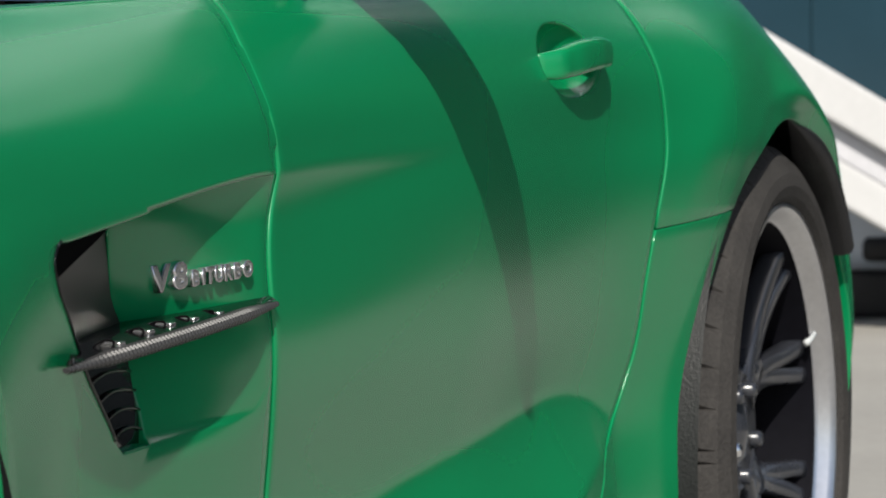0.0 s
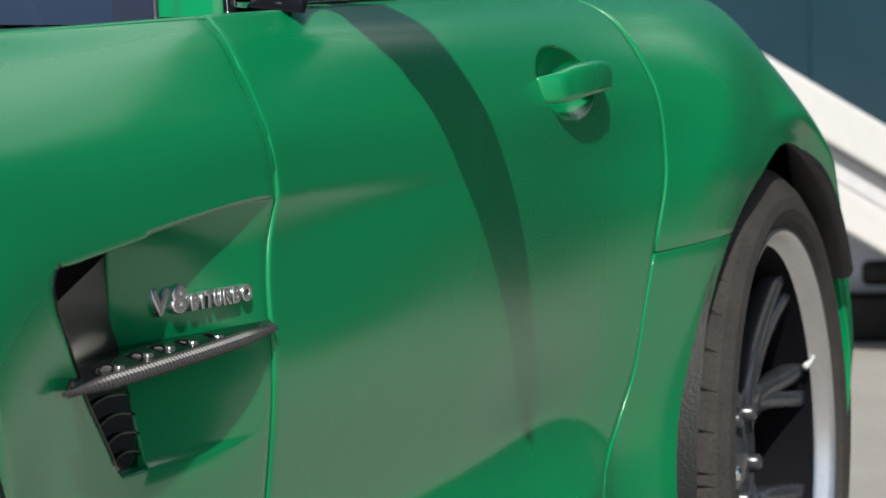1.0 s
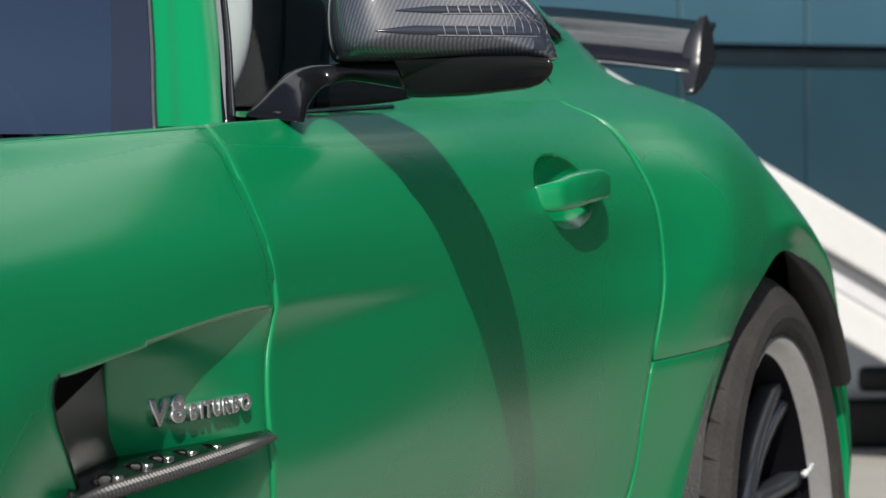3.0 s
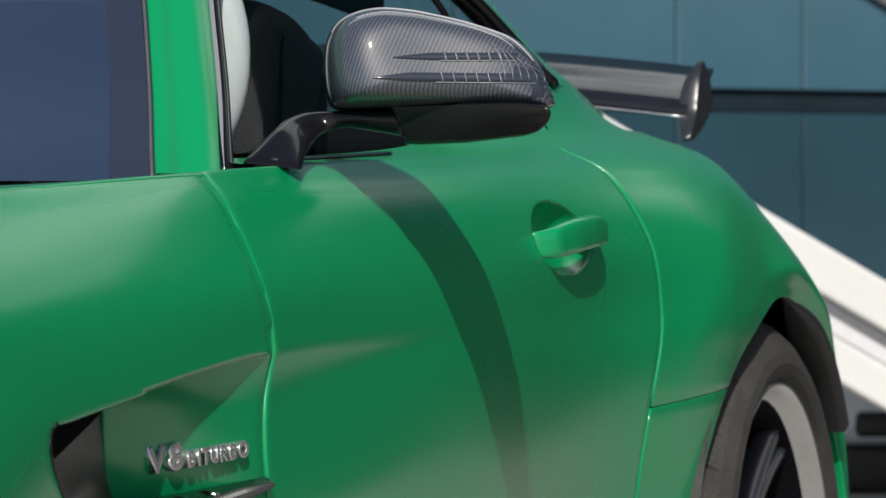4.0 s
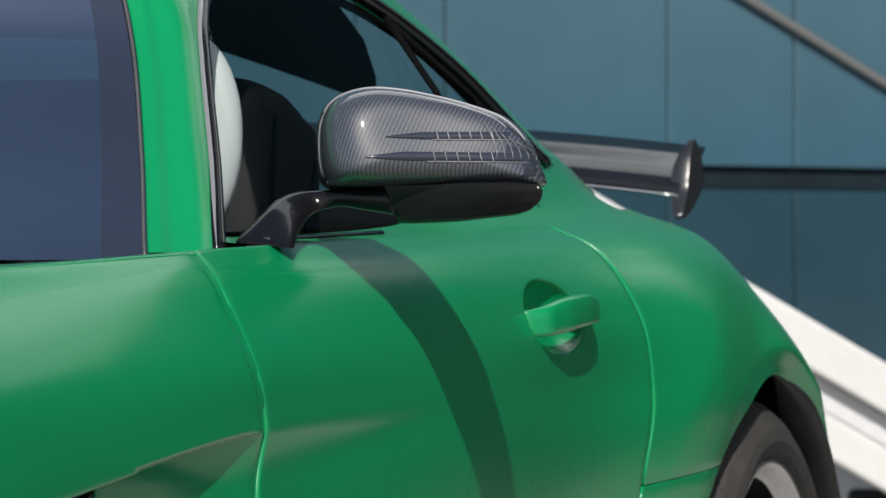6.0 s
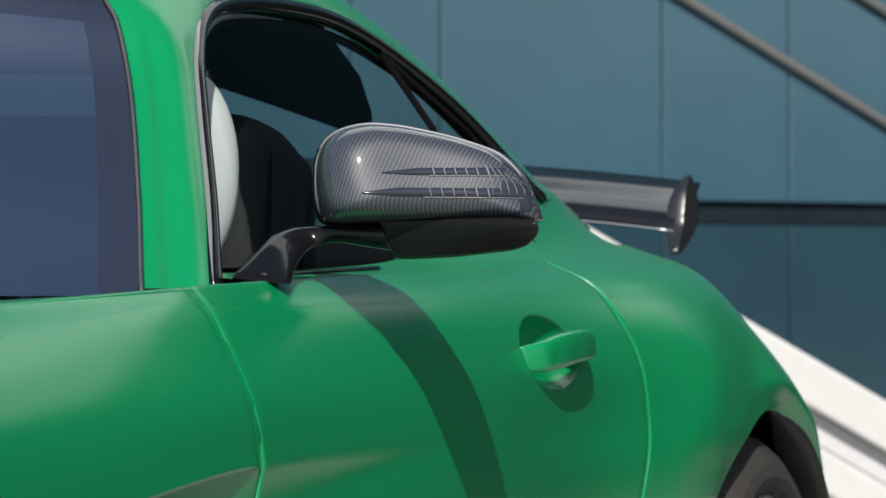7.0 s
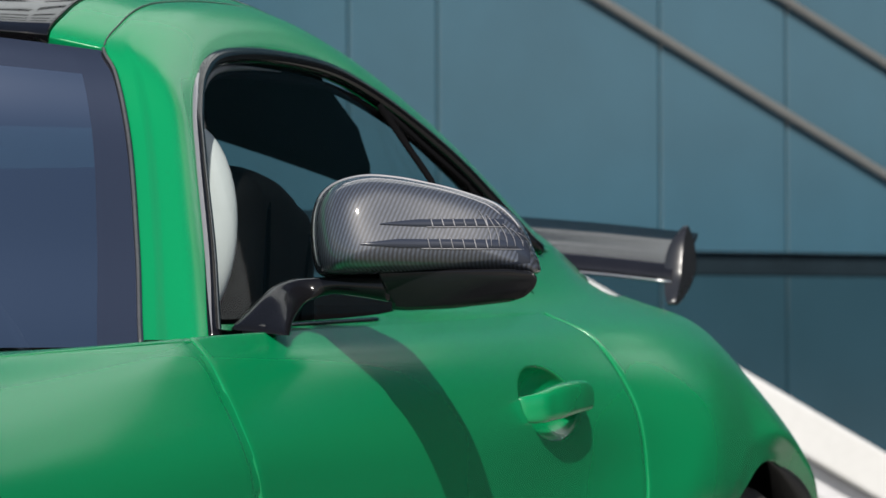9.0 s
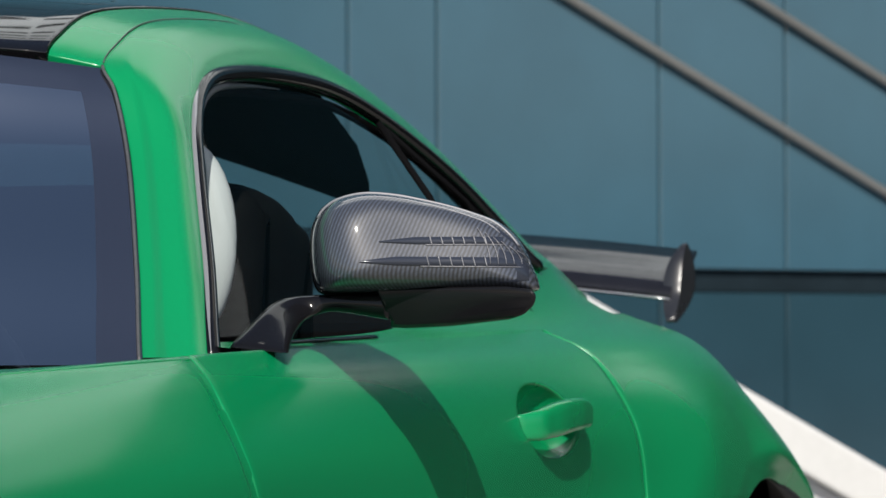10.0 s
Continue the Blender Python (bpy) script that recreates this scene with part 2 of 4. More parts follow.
def spun_bm(profile, steps, axis_x=True):
    """A profile of (x, r) turned round the x axis."""
    bm = bmesh.new()
    rings = []
    for k in range(steps):
        a = k * math.tau / steps
        rings.append([bm.verts.new((x, r * math.cos(a), r * math.sin(a))) for x, r in profile])
    for k in range(steps):
        r, s = rings[k], rings[(k + 1) % steps]
        for i in range(len(profile) - 1):
            bm.faces.new((r[i], r[i + 1], s[i + 1], s[i]))
    bmesh.ops.recalc_face_normals(bm, faces=bm.faces)
    for f in bm.faces:
        f.smooth = True
    return bm


# ------------------------------------------------------------------ the place
def beam_bm(p0, p1, low, depth):
    """A sloping beam: p0, p1 on its top edge (x, y, z), its height and its depth to the back."""
    p0, p1 = Vector(p0), Vector(p1)
    back = Vector((-0.301, 0.954, 0)) * depth
    bm = bmesh.new()
    q = [p0, p1, p1 - Vector((0, 0, low)), p0 - Vector((0, 0, low))]
    vs = [bm.verts.new(p) for p in q] + [bm.verts.new(p + back) for p in q]
    for f in ((0, 3, 2, 1), (4, 5, 6, 7), (0, 1, 5, 4), (1, 2, 6, 5), (2, 3, 7, 6), (3, 0, 4, 7)):
        bm.faces.new([vs[i] for i in f])
    bmesh.ops.recalc_face_normals(bm, faces=bm.faces)
    bmesh.ops.bevel(bm, geom=bm.edges[:], offset=0.012, segments=3, affect="EDGES", profile=0.5)
    return bm


WALL_T, WALL_N, WALL_0 = Vector((0.608, 0.794, 0)), Vector((0.794, -0.608, 0)), Vector((-1.418, 11.249, 0))


def on_wall(s, z, out=0.0):
    return WALL_0 + WALL_T * s + WALL_N * out + Vector((0, 0, z))


def wall_box(s0, s1, z0, z1, o0, o1, bevel=0.004):
    bm = box_bm(s0, o0, z0, s1, o1, z1, bevel, 1)
    m = Matrix(((WALL_T.x, WALL_N.x, 0, WALL_0.x), (WALL_T.y, WALL_N.y, 0, WALL_0.y), (0, 0, 1, 0), (0, 0, 0, 1)))
    bmesh.ops.transform(bm, matrix=m, verts=bm.verts)
    bmesh.ops.recalc_face_normals(bm, faces=bm.faces)
    return bm


def build_place():
    bm = bmesh.new()
    bmesh.ops.create_grid(bm, x_segments=40, y_segments=40, size=400)
    tagged(part("ground", bm, CONCRETE), "pale sunlit concrete paving round the car", "ground", kind="structure")
    building = tagged(new("glass_building"), "teal glass office facade with dark joints and a floor band", "building")
    part("wall", wall_box(-14, 20, 0, 6.8, -0.40, -0.035), DARK, building)
    joints = [-13.6, -12.1, -10.6, -9.1, -7.6, -6.1, -4.6, -3.1, -2.10, -1.243, -0.900, 0.0, 0.544, 1.444, 2.344, 3.8, 5.3, 6.8, 8.3, 9.8, 11.3, 12.8, 14.3, 15.8, 17.3, 18.8]
    levels = [(0.02, 1.114), (1.194, 3.10), (3.16, 5.20), (5.26, 6.75)]
    for a, b in zip(joints, joints[1:]):
        for z0, z1 in levels:
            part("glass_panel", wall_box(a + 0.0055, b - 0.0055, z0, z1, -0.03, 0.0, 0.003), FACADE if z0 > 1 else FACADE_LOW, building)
    # unseen dark blocks added to darken the door's reflections and cut side fill
    dark_block = tagged(new("unseen_dark_block"), "unseen dark blocks added to darken the car side's reflections", "building")
    part("wall", wall_box(14.0, 34, 0, 13.0, 0.30, 9.0), DARK_GLASS, dark_block)
    part("low_dark_block", box_bm(0.95, 6.9, 0, 18.0, 8.4, 1.95, 0.02, 1), DARK_GLASS, dark_block)
    part("upper_dark_block", box_bm(2.75, 6.95, 1.95, 18.0, 8.4, 8.0, 0.02, 1), DARK_GLASS, dark_block)
    # pale office building farther back, mirrored in the roof and the fender
    pale = tagged(new("pale_office_building"), "tall pale clad office building with dark ribbon windows", "building")
    part("wall", box_bm(-46, 30, 0, 9.0, 42, 39.0, 0.05, 1), PALE_PANEL, pale)
    for level in range(11):
        for k in range(17):
            x0 = -45.4 + k * 3.1
            part("window", box_bm(x0, 29.94, 1.6 + level * 3.4, x0 + 2.6, 30.05, 2.5 + level * 3.4, 0.02, 1), DARK_GLASS, pale)
    part("floor_band", wall_box(-14, 20, 1.117, 1.191, -0.034, -0.026, 0.002), DARK, building)
    # unseen low dark box, added so the foot of the facade mirrors something darker
    skyline = tagged(new("unseen_skyline"), "unseen long dark box added to darken the facade's lower reflection", "building")
    part("wall", box_bm(60, -25, 0, 70, 60, 4.1, 0.05, 1), DARK_GLASS, skyline)
    slope = -0.4465
    for name, s0, z0 in (("stair_rail", -0.365, 2.062), ("stair_rail", 0.398, 2.107)):
        bm = tube_bm([on_wall(s0 + d, z0 + slope * d, 0.022) for d in np.linspace(-1.8, 3.6, 6)], 0.0155, 16)
        rail_ob = tagged(new("handrail"), "slanting beige metal handrail fixed to the glass facade", "handrail", "handrails on the facade")
        part("bar", bm, BEIGE, rail_ob)
        for d in (-1.4, 1.4, 3.3):
            part("bracket", tube_bm([on_wall(s0 + d, z0 + slope * d - 0.004, -0.002), on_wall(s0 + d, z0 + slope * d - 0.004, 0.022)], 0.006, 8), BEIGE, rail_ob)
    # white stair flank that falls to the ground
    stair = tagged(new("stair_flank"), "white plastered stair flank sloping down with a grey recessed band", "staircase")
    L = Vector((0.954, 0.301, 0))
    def top(u, z):
        return Vector((-0.504, 8.618, 0)) + L * u + Vector((0, 0, z))
    k = -0.589
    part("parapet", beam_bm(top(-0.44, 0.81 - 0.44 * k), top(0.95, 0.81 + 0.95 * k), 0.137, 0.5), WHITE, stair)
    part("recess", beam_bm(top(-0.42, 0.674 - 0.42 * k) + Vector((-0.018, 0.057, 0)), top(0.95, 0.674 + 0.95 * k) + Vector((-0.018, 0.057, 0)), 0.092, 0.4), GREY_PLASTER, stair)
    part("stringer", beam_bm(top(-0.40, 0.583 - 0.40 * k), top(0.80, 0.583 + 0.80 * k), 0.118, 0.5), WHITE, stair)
    # a grey car behind the foot of the stair
    other = tagged(new("parked_car"), "grey car parked behind the foot of the white stair", "car")
    def low_bar(name, u0, u1, z0, z1, d0, d1, mat, bev):
        bm = box_bm(u0, d0, z0, u1, d1, z1, bev, 3)
        m = Matrix(((0.954, -0.301, 0, -0.504), (0.301, 0.954, 0, 8.618), (0, 0, 1, 0), (0, 0, 0, 1)))
        bmesh.ops.transform(bm, matrix=m, verts=bm.verts)
        part(name, bm, mat, other, sharp=50)
    low_bar("bumper", -0.55, 2.6, 0.135, 0.52, 0.62, 1.4, CAR_GREY, 0.07)
    low_bar("grille", 0.310, 1.6, 0.163, 0.233, 0.60, 0.70, BLACK_MATT, 0.02)
    low_bar("splitter", -0.45, 2.5, 0.0, 0.137, 0.66, 1.5, BLACK_MATT, 0.02)
    low_bar("body", -0.45, 2.5, 0.25, 0.50, 1.2, 4.6, CAR_GREY, 0.10)
    for u in (-0.1, 2.1):
        for d in (1.6, 4.0):
            low_bar("wheel", u - 0.1, u + 0.1, 0.0, 0.46, d - 0.23, d + 0.23, BLACK_MATT, 0.09)


build_place()

# ------------------------------------------------------------------ the car's side: lines along its length
# x outwards to the car's left, y from the front axle backwards
YS = [-0.95, -0.60, -0.20, 0.20, 0.55, 0.95, 1.50, 2.14, 2.40, 2.65, 2.95, 3.30, 3.62]
LINE_X = [
    [0.70, 0.84, 0.90, 0.90, 0.87, 0.872, 0.868, 0.880, 0.92, 0.94, 0.88, 0.78, 0.62],
    [0.74, 0.88, 0.94, 0.94, 0.89, 0.890, 0.884, 0.903, 0.945, 0.97, 0.945, 0.83, 0.66],
    [0.77, 0.91, 0.965, 0.965, 0.895, 0.892, 0.886, 0.896, 0.960, 0.995, 0.970, 0.855, 0.69],
    [0.78, 0.925, 0.975, 0.97, 0.911, 0.914, 0.911, 0.9155, 0.970, 1.015, 0.964, 0.858, 0.70],
    [0.77, 0.92, 0.965, 0.96, 0.9255, 0.9215, 0.9215, 0.9280, 0.977, 1.020, 0.950, 0.845, 0.70],
    [0.74, 0.90, 0.945, 0.944, 0.9260, 0.9175, 0.9215, 0.9275, 0.975, 0.996, 0.928, 0.82, 0.68],
    [0.70, 0.86, 0.922, 0.926, 0.9120, 0.911, 0.9145, 0.9200, 0.946, 0.936, 0.862, 0.765, 0.63],
    [0.64, 0.80, 0.86, 0.874, 0.872, 0.8795, 0.885, 0.876, 0.888, 0.866, 0.773, 0.67, 0.55],
    [0.60, 0.74, 0.80, 0.825, 0.834, 0.855, 0.845, 0.818, 0.812, 0.785, 0.690, 0.60, 0.48],
]
LINE_Z = [
    [0.20, 0.17, 0.16, 0.16, 0.16, 0.16, 0.16, 0.16, 0.16, 0.16, 0.18, 0.22, 0.28],
    [0.28, 0.28, 0.28, 0.28, 0.28, 0.28, 0.28, 0.28, 0.28, 0.28, 0.29, 0.32, 0.37],
    [0.35, 0.39, 0.42, 0.42, 0.42, 0.42, 0.42, 0.42, 0.42, 0.42, 0.43, 0.44, 0.47],
    [0.40, 0.48, 0.54, 0.545, 0.55, 0.55, 0.55, 0.55, 0.55, 0.55, 0.555, 0.56, 0.57],
    [0.45, 0.55, 0.63, 0.65, 0.66, 0.66, 0.66, 0.66, 0.66, 0.66, 0.665, 0.67, 0.66],
    [0.49, 0.60, 0.69, 0.71, 0.72, 0.725, 0.725, 0.725, 0.725, 0.725, 0.73, 0.73, 0.72],
    [0.53, 0.66, 0.74, 0.765, 0.774, 0.780, 0.79, 0.80, 0.805, 0.81, 0.815, 0.81, 0.79],
    [0.58, 0.72, 0.80, 0.820, 0.830, 0.841, 0.858, 0.872, 0.880, 0.888, 0.895, 0.89, 0.86],
    [0.62, 0.76, 0.82, 0.842, 0.855, 0.870, 0.885, 0.902, 0.912, 0.920, 0.930, 0.93, 0.90],
]
LX, LZ = spline(YS, np.array(LINE_X).T), spline(YS, np.array(LINE_Z).T)
TOP = len(LINE_X) - 1
REAR, FRONT = (2.648, 0.352), (0.0, 0.340)          # wheel centres
ARCH = 0.376


def side_raw(y, k):
    """Point of the body's side at length y on line number k."""
    y, k = np.broadcast_arrays(np.asarray(y, float), np.asarray(k, float))
    X, Z = LX(y), LZ(y)
    i = np.clip(np.floor(k).astype(int), 0, TOP - 1)
    s = k - i
    def pick(A, j):
        return np.take_along_axis(A, np.clip(j, 0, TOP)[..., None], -1)[..., 0]
    def herm(A):
        p0, p1, p2, p3 = pick(A, i - 1), pick(A, i), pick(A, i + 1), pick(A, i + 2)
        m1 = np.where(i == 0, p2 - p1, (p2 - p0) / 2)
        m2 = np.where(i == TOP - 1, p2 - p1, (p3 - p1) / 2)
        return (2*s**3 - 3*s**2 + 1) * p1 + (s**3 - 2*s**2 + s) * m1 + (-2*s**3 + 3*s**2) * p2 + (s**3 - s**2) * m2
    return herm(X), y, herm(Z)


KK = np.linspace(0, TOP, 321)


def line_at(y, z):
    """The line number at which the side has the height z at length y."""
    y, z = np.broadcast_arrays(np.asarray(y, float), np.asarray(z, float))
    out = np.empty(y.shape)
    for idx in np.ndindex(y.shape):
        out[idx] = np.interp(z[idx], side_raw(np.full(KK.shape, y[idx]), KK)[2], KK)
    return out


seam_back = spline([0.15, 0.33, 0.40, 0.47, 0.56, 0.63, 0.72, 0.79, 0.88, 0.95], [1.80, 1.960, 2.080, 2.127, 2.132, 2.142, 2.162, 2.153, 2.144, 2.142])
seam_front = spline([0.15, 0.46, 0.55, 0.66, 0.72, 0.79, 0.86, 0.95], [1.008, 0.994, 0.966, 0.953, 0.967, 0.952, 0.960, 0.955])
CREASE = spline([0.5, 0.95, 1.3, 1.8], [0.690, 0.722, 0.728, 0.730])
DISH = (1.850, 0.806, 0.102, 0.038, 0.030)           # handle bowl: centre y, z, half sizes, depth


def side(y, k, bowl=False):
    x, y, z = side_raw(y, k)
    # the scallop that runs back from the crease and dies out along the door
    fade = smooth((y - 0.72) / 0.2) * (1 - smooth((y - 0.95) / 0.62))
    below = CREASE(y) - z
    face = 0.006 + 0.034 * fade
    x = x - 0.0082 * fade * (1 - (1 - np.clip(below / face, 0, 1))**1.6) * (1 - smooth((below - face) / 0.12))
    # the lower door swells out again towards the sill, higher up the nearer the rear wheel
    low = 0.422 + (y - 1.30) * 0.075 - 0.9 * np.clip(y - 1.84, 0, 0.4)**2
    foot = np.clip(0.345 + (y - 1.85) * 0.24, 0.25, 0.42)
    swell = np.clip(low - z, 0, np.maximum(low - foot, 0.02))
    x = x + 0.36 * (np.sqrt(swell**2 + 0.012**2) - 0.012) * smooth((y - 1.05) / 0.35) * (1 - smooth((y - 2.00) / 0.13))
    # the flare turned in towards the wheel
    for (cy, cz), deep in ((REAR, 0.044), (FRONT, 0.03)):
        dy, dz = y - cy, z - cz
        r = np.hypot(dy, dz)
        turn = np.clip(dz / 0.385, 0.03, 1)**1.5
        lip_share = 0.12 + 0.66 * smooth((dy + 0.10) / 0.18)       # a crisp lip over the wheel and behind it, a soft roll in front
        x = x - deep * turn * ((1 - lip_share) * np.clip((ARCH + 0.15 - r) / 0.15, 0, 1.06)**1.7
                               + lip_share * np.clip((ARCH + 0.034 - r) / 0.034, 0, 1.1)**1.05) * (z < 0.86)
    # the rear edges of fender and door roll in a little
    for edge_y, drop in ((seam_front(np.clip(z, 0.16, 0.94)), 0.0013), (seam_back(np.clip(z, 0.16, 0.94)), 0.0010)):
        x = x - drop * smooth((y - edge_y + 0.014) / 0.008) * (y < edge_y)
    if bowl:
        r2 = ((y - DISH[0]) / DISH[2])**2 + ((z - DISH[1]) / DISH[3])**2
        x = x - DISH[4] * np.clip(1 - r2, 0, 1)**0.8
    return np.stack([x, y, z], -1)


def both(name, patches, mat, parent, label="", skirt=0.014, lip=0.002):
    """A panel and its twin across the car's middle."""
    out = []
    for sgn in (1, -1):
        P = [np.asarray(p) * (sgn, 1, 1) for p in patches]
        out.append(part(name, grid_bm(P, flip=sgn < 0, skirt=skirt, lip=lip), mat, parent, label))
    return out


car = tagged(new("sports_car"), "low matt green sports coupe with black carbon trim parked on paving", "car")
GAP = 0.0032

# door
DOOR_LOW = 0.25


def door_patch(bowl):
    heights = np.concatenate([np.linspace(DOOR_LOW, 0.757, 64), np.linspace(0.76, 0.852, 60), np.linspace(0.856, 0.91, 18)])
    kk = line_at(np.full(len(heights), 1.85), heights)
    kk = np.concatenate([kk[kk < TOP - 0.02], [TOP]])
    part_y = np.concatenate([np.linspace(0, 0.60, 70), np.linspace(0.605, 0.90, 110), np.linspace(0.91, 1, 24)])
    rows = []
    for k in kk:
        y1 = float(seam_back(side_raw(np.array([2.14]), np.array([k]))[2][0])) - GAP
        y0 = float(seam_front(side_raw(np.array([0.95]), np.array([k]))[2][0])) + GAP + 0.001
        ys = y0 + (y1 - y0) * part_y
        rows.append(side(ys, np.full(len(ys), k), bowl))
    return np.array(rows)


door_skin = door_patch(True) + (0.0006, 0, 0)
part("door", grid_bm([door_skin], flip=True, skirt=0.02, lip=0.0030), GREEN, car)
part("door", grid_bm([door_skin * (-1, 1, 1)], flip=False, skirt=0.02, lip=0.0030), GREEN, car)

# front fender with the vent scallop behind the wheel
slot_front = spline([0.50, 0.514, 0.522, 0.534, 0.560, 0.586, 0.614, 0.635, 0.661, 0.680, 0.690, 0.700], [0.690, 0.672, 0.655, 0.640, 0.603, 0.563, 0.526, 0.499, 0.467, 0.461, 0.474, 0.530])
slot_back = spline([0.50, 0.513, 0.522, 0.538, 0.575, 0.607, 0.630, 0.665, 0.70], [0.703, 0.715, 0.725, 0.731, 0.730, 0.728, 0.706, 0.684, 0.671])
SCALLOP_LOW = spline([0.5, 0.70, 0.81, 0.905, 0.935, 0.960], [0.512, 0.517, 0.520, 0.5225, 0.528, 0.550])


def fender_patches():
    def block(ya, yb, za, zb, n, m, inset=None):
        """ya, yb: length as a function of height; za, zb: height as a function of length."""
        P = np.empty((n, m, 3))
        for j, u in enumerate(np.linspace(0, 1, m)):
            y = ya(0.6) * (1 - u) + yb(0.6) * u
            for i, w in enumerate(np.linspace(0, 1, n)):
                for _ in range(4):
                    z = za(y) * (1 - w) + zb(y) * w
                    y = float(ya(z)) * (1 - u) + float(yb(z)) * u
                if za(y) > 2:
                    continue
                P[i, j] = (0, y, z)
        K = line_at(P[..., 1], P[..., 2])
        Q = side(P[..., 1], K)
        if inset is not None:
            Q[..., 0] -= inset(Q[..., 1], Q[..., 2])
        return Q
    top = lambda y: float(LZ(np.array([y]))[0, TOP])
    crease, low = (lambda y: float(CREASE(y))), (lambda y: float(SCALLOP_LOW(y)))
    sill = lambda y: 0.25
    arch = lambda z: FRONT[0] + math.sqrt(max(0.0, 0.40**2 - (min(max(z, 0.16), 0.72) - FRONT[1])**2)) if z < 0.72 else 0.13
    sf, sb = (lambda z: float(slot_front(z))), (lambda z: float(slot_back(z)))
    seam = lambda z: float(seam_front(z)) - GAP
    def inset(y, z):
        back = np.array(slot_back(z))
        s = np.clip((y - back) / (seam_front(z) - back), 0, 1)
        return np.interp(z, [0.52, 0.60, 0.69], [0.006, 0.044, 0.036]) * (1 - s)**1.3 * smooth((z - SCALLOP_LOW(y)) / 0.006)
    out, tops = [], []
    for ya, yb, m in ((arch, sf, 16), (sf, sb, 12), (sb, seam, 36)):
        out.append(block(ya, yb, low, sill, 14, m))
        B = block(ya, yb, crease, low, 60, m, inset if ya is sb else None)
        flush = block(ya, yb, crease, low, 60, m)
        tops += list(flush[0, :, 1])
        if yb is sb:
            continue
        out.append(B)
        if ya is sb:
            out.append(np.array([flush[0], flush[0] * 0.4 + B[0] * 0.6 + (0, 0, -0.0015), B[0]]))
            out.append(np.array([B[-1], flush[-1]]))
    # above the crease, up to the top line
    cols = sorted(set([round(y, 6) for y in tops] + [round(y, 6) for y in np.linspace(-0.40, min(tops) - 0.01, 20)]))
    cols = [y for i, y in enumerate(cols) if i == 0 or y - cols[i - 1] > 0.0003]
    n = 40
    A = np.empty((n, len(cols), 3))
    for j, y in enumerate(cols):
        zlow = float(CREASE(y)) if y >= min(tops) - 1e-6 else max(0.69, FRONT[1] + math.sqrt(max(0.0, 0.40**2 - y * y)))
        A[:, j] = side(np.full(n, y), np.linspace(TOP, float(line_at(y, zlow)), n))
    out.append(A)
    return out


both("front_fender", fender_patches(), GREEN, car)

# rear quarter panel round the wheel arch, and the sill in front of the wheel
def quarter_patches():
    n, m = 44, 120
    th = np.linspace(radians(132.0), radians(-28.0), m)
    ay, az = REAR[0] + ARCH * np.cos(th), REAR[1] + ARCH * np.sin(th)
    z0 = 0.620
    y_end = 3.62
    outer = []
    zs = np.linspace(z0, float(LZ(np.array([2.144]))[0, TOP]), 40)
    for z in zs:
        outer.append((float(seam_back(min(z, 0.9))) + GAP, float(line_at(float(seam_back(min(z, 0.9))) + GAP, z))))
    for y in np.linspace(2.16, y_end, 50):
        outer.append((y, float(TOP)))
    k_low = 0.6
    for k in np.linspace(TOP, k_low, 30)[1:]:
        outer.append((y_end, k))
    outer = np.array(outer)
    length = np.concatenate([[0], np.cumsum(np.hypot(np.diff(outer[:, 0]), np.diff(outer[:, 1]) * 0.12))])
    s = np.linspace(0, length[-1], m)
    oy, ok = np.interp(s, length, outer[:, 0]), np.interp(s, length, outer[:, 1])
    ak = line_at(ay, az)
    P = np.empty((n, m, 3))
    for i, w in enumerate(np.linspace(0, 1, n)**1.4):
        P[i] = side(ay * (1 - w) + oy * w, ak * (1 - w) + ok * w)
    return [P]


both("rear_quarter_panel", [p + (0.0006, 0, 0) for p in quarter_patches()], GREEN, car, lip=0.0016)


def rocker_patches():
    n, m = 30, 24
    P = np.empty((n, m, 3))
    for i, w in enumerate(np.linspace(0, 1, n)):
        for j, u in enumerate(np.linspace(0, 1, m)):
            z = (0.620 + 0.0115 * u - 0.004) * (1 - w) + 0.17 * w
            y1 = REAR[0] - math.sqrt(max(0, ARCH**2 - (z - REAR[1])**2))
            y0 = min(float(seam_back(max(z, 0.15))) + GAP, y1 - 0.02)
            P[i, j] = (0, y0 + (y1 - y0) * u, z)
    return [side(P[..., 1], line_at(P[..., 1], P[..., 2]))]


both("rear_sill_panel", [p + (0.0006, 0, 0) for p in rocker_patches()], GREEN, car, lip=0.0016)
ys = np.linspace(0.36, 2.0, 60)
both("door_sill", [np.array([side(ys, line_at(ys, np.full(60, z))) - (0.004, 0, 0) for z in (0.246, 0.20, 0.16)])], GREEN, car)

# bonnet, tail, floor
def bonnet_patches():
    n, m = 40, 30
    P = np.empty((n, m, 3))
    for i, y in enumerate(np.linspace(-0.95, 1.10, n)):
        e = side(np.array([y]), np.array([float(TOP)]))[0]
        for j, w in enumerate(np.linspace(1, -1, m)):
            P[i, j] = (e[0] * w, y - 0.04 * (1 - w * w) * (y > 0.5), e[2] - 0.016 * (1 - w**4) - 0.02 * max(0, y - 0.9))
    return P


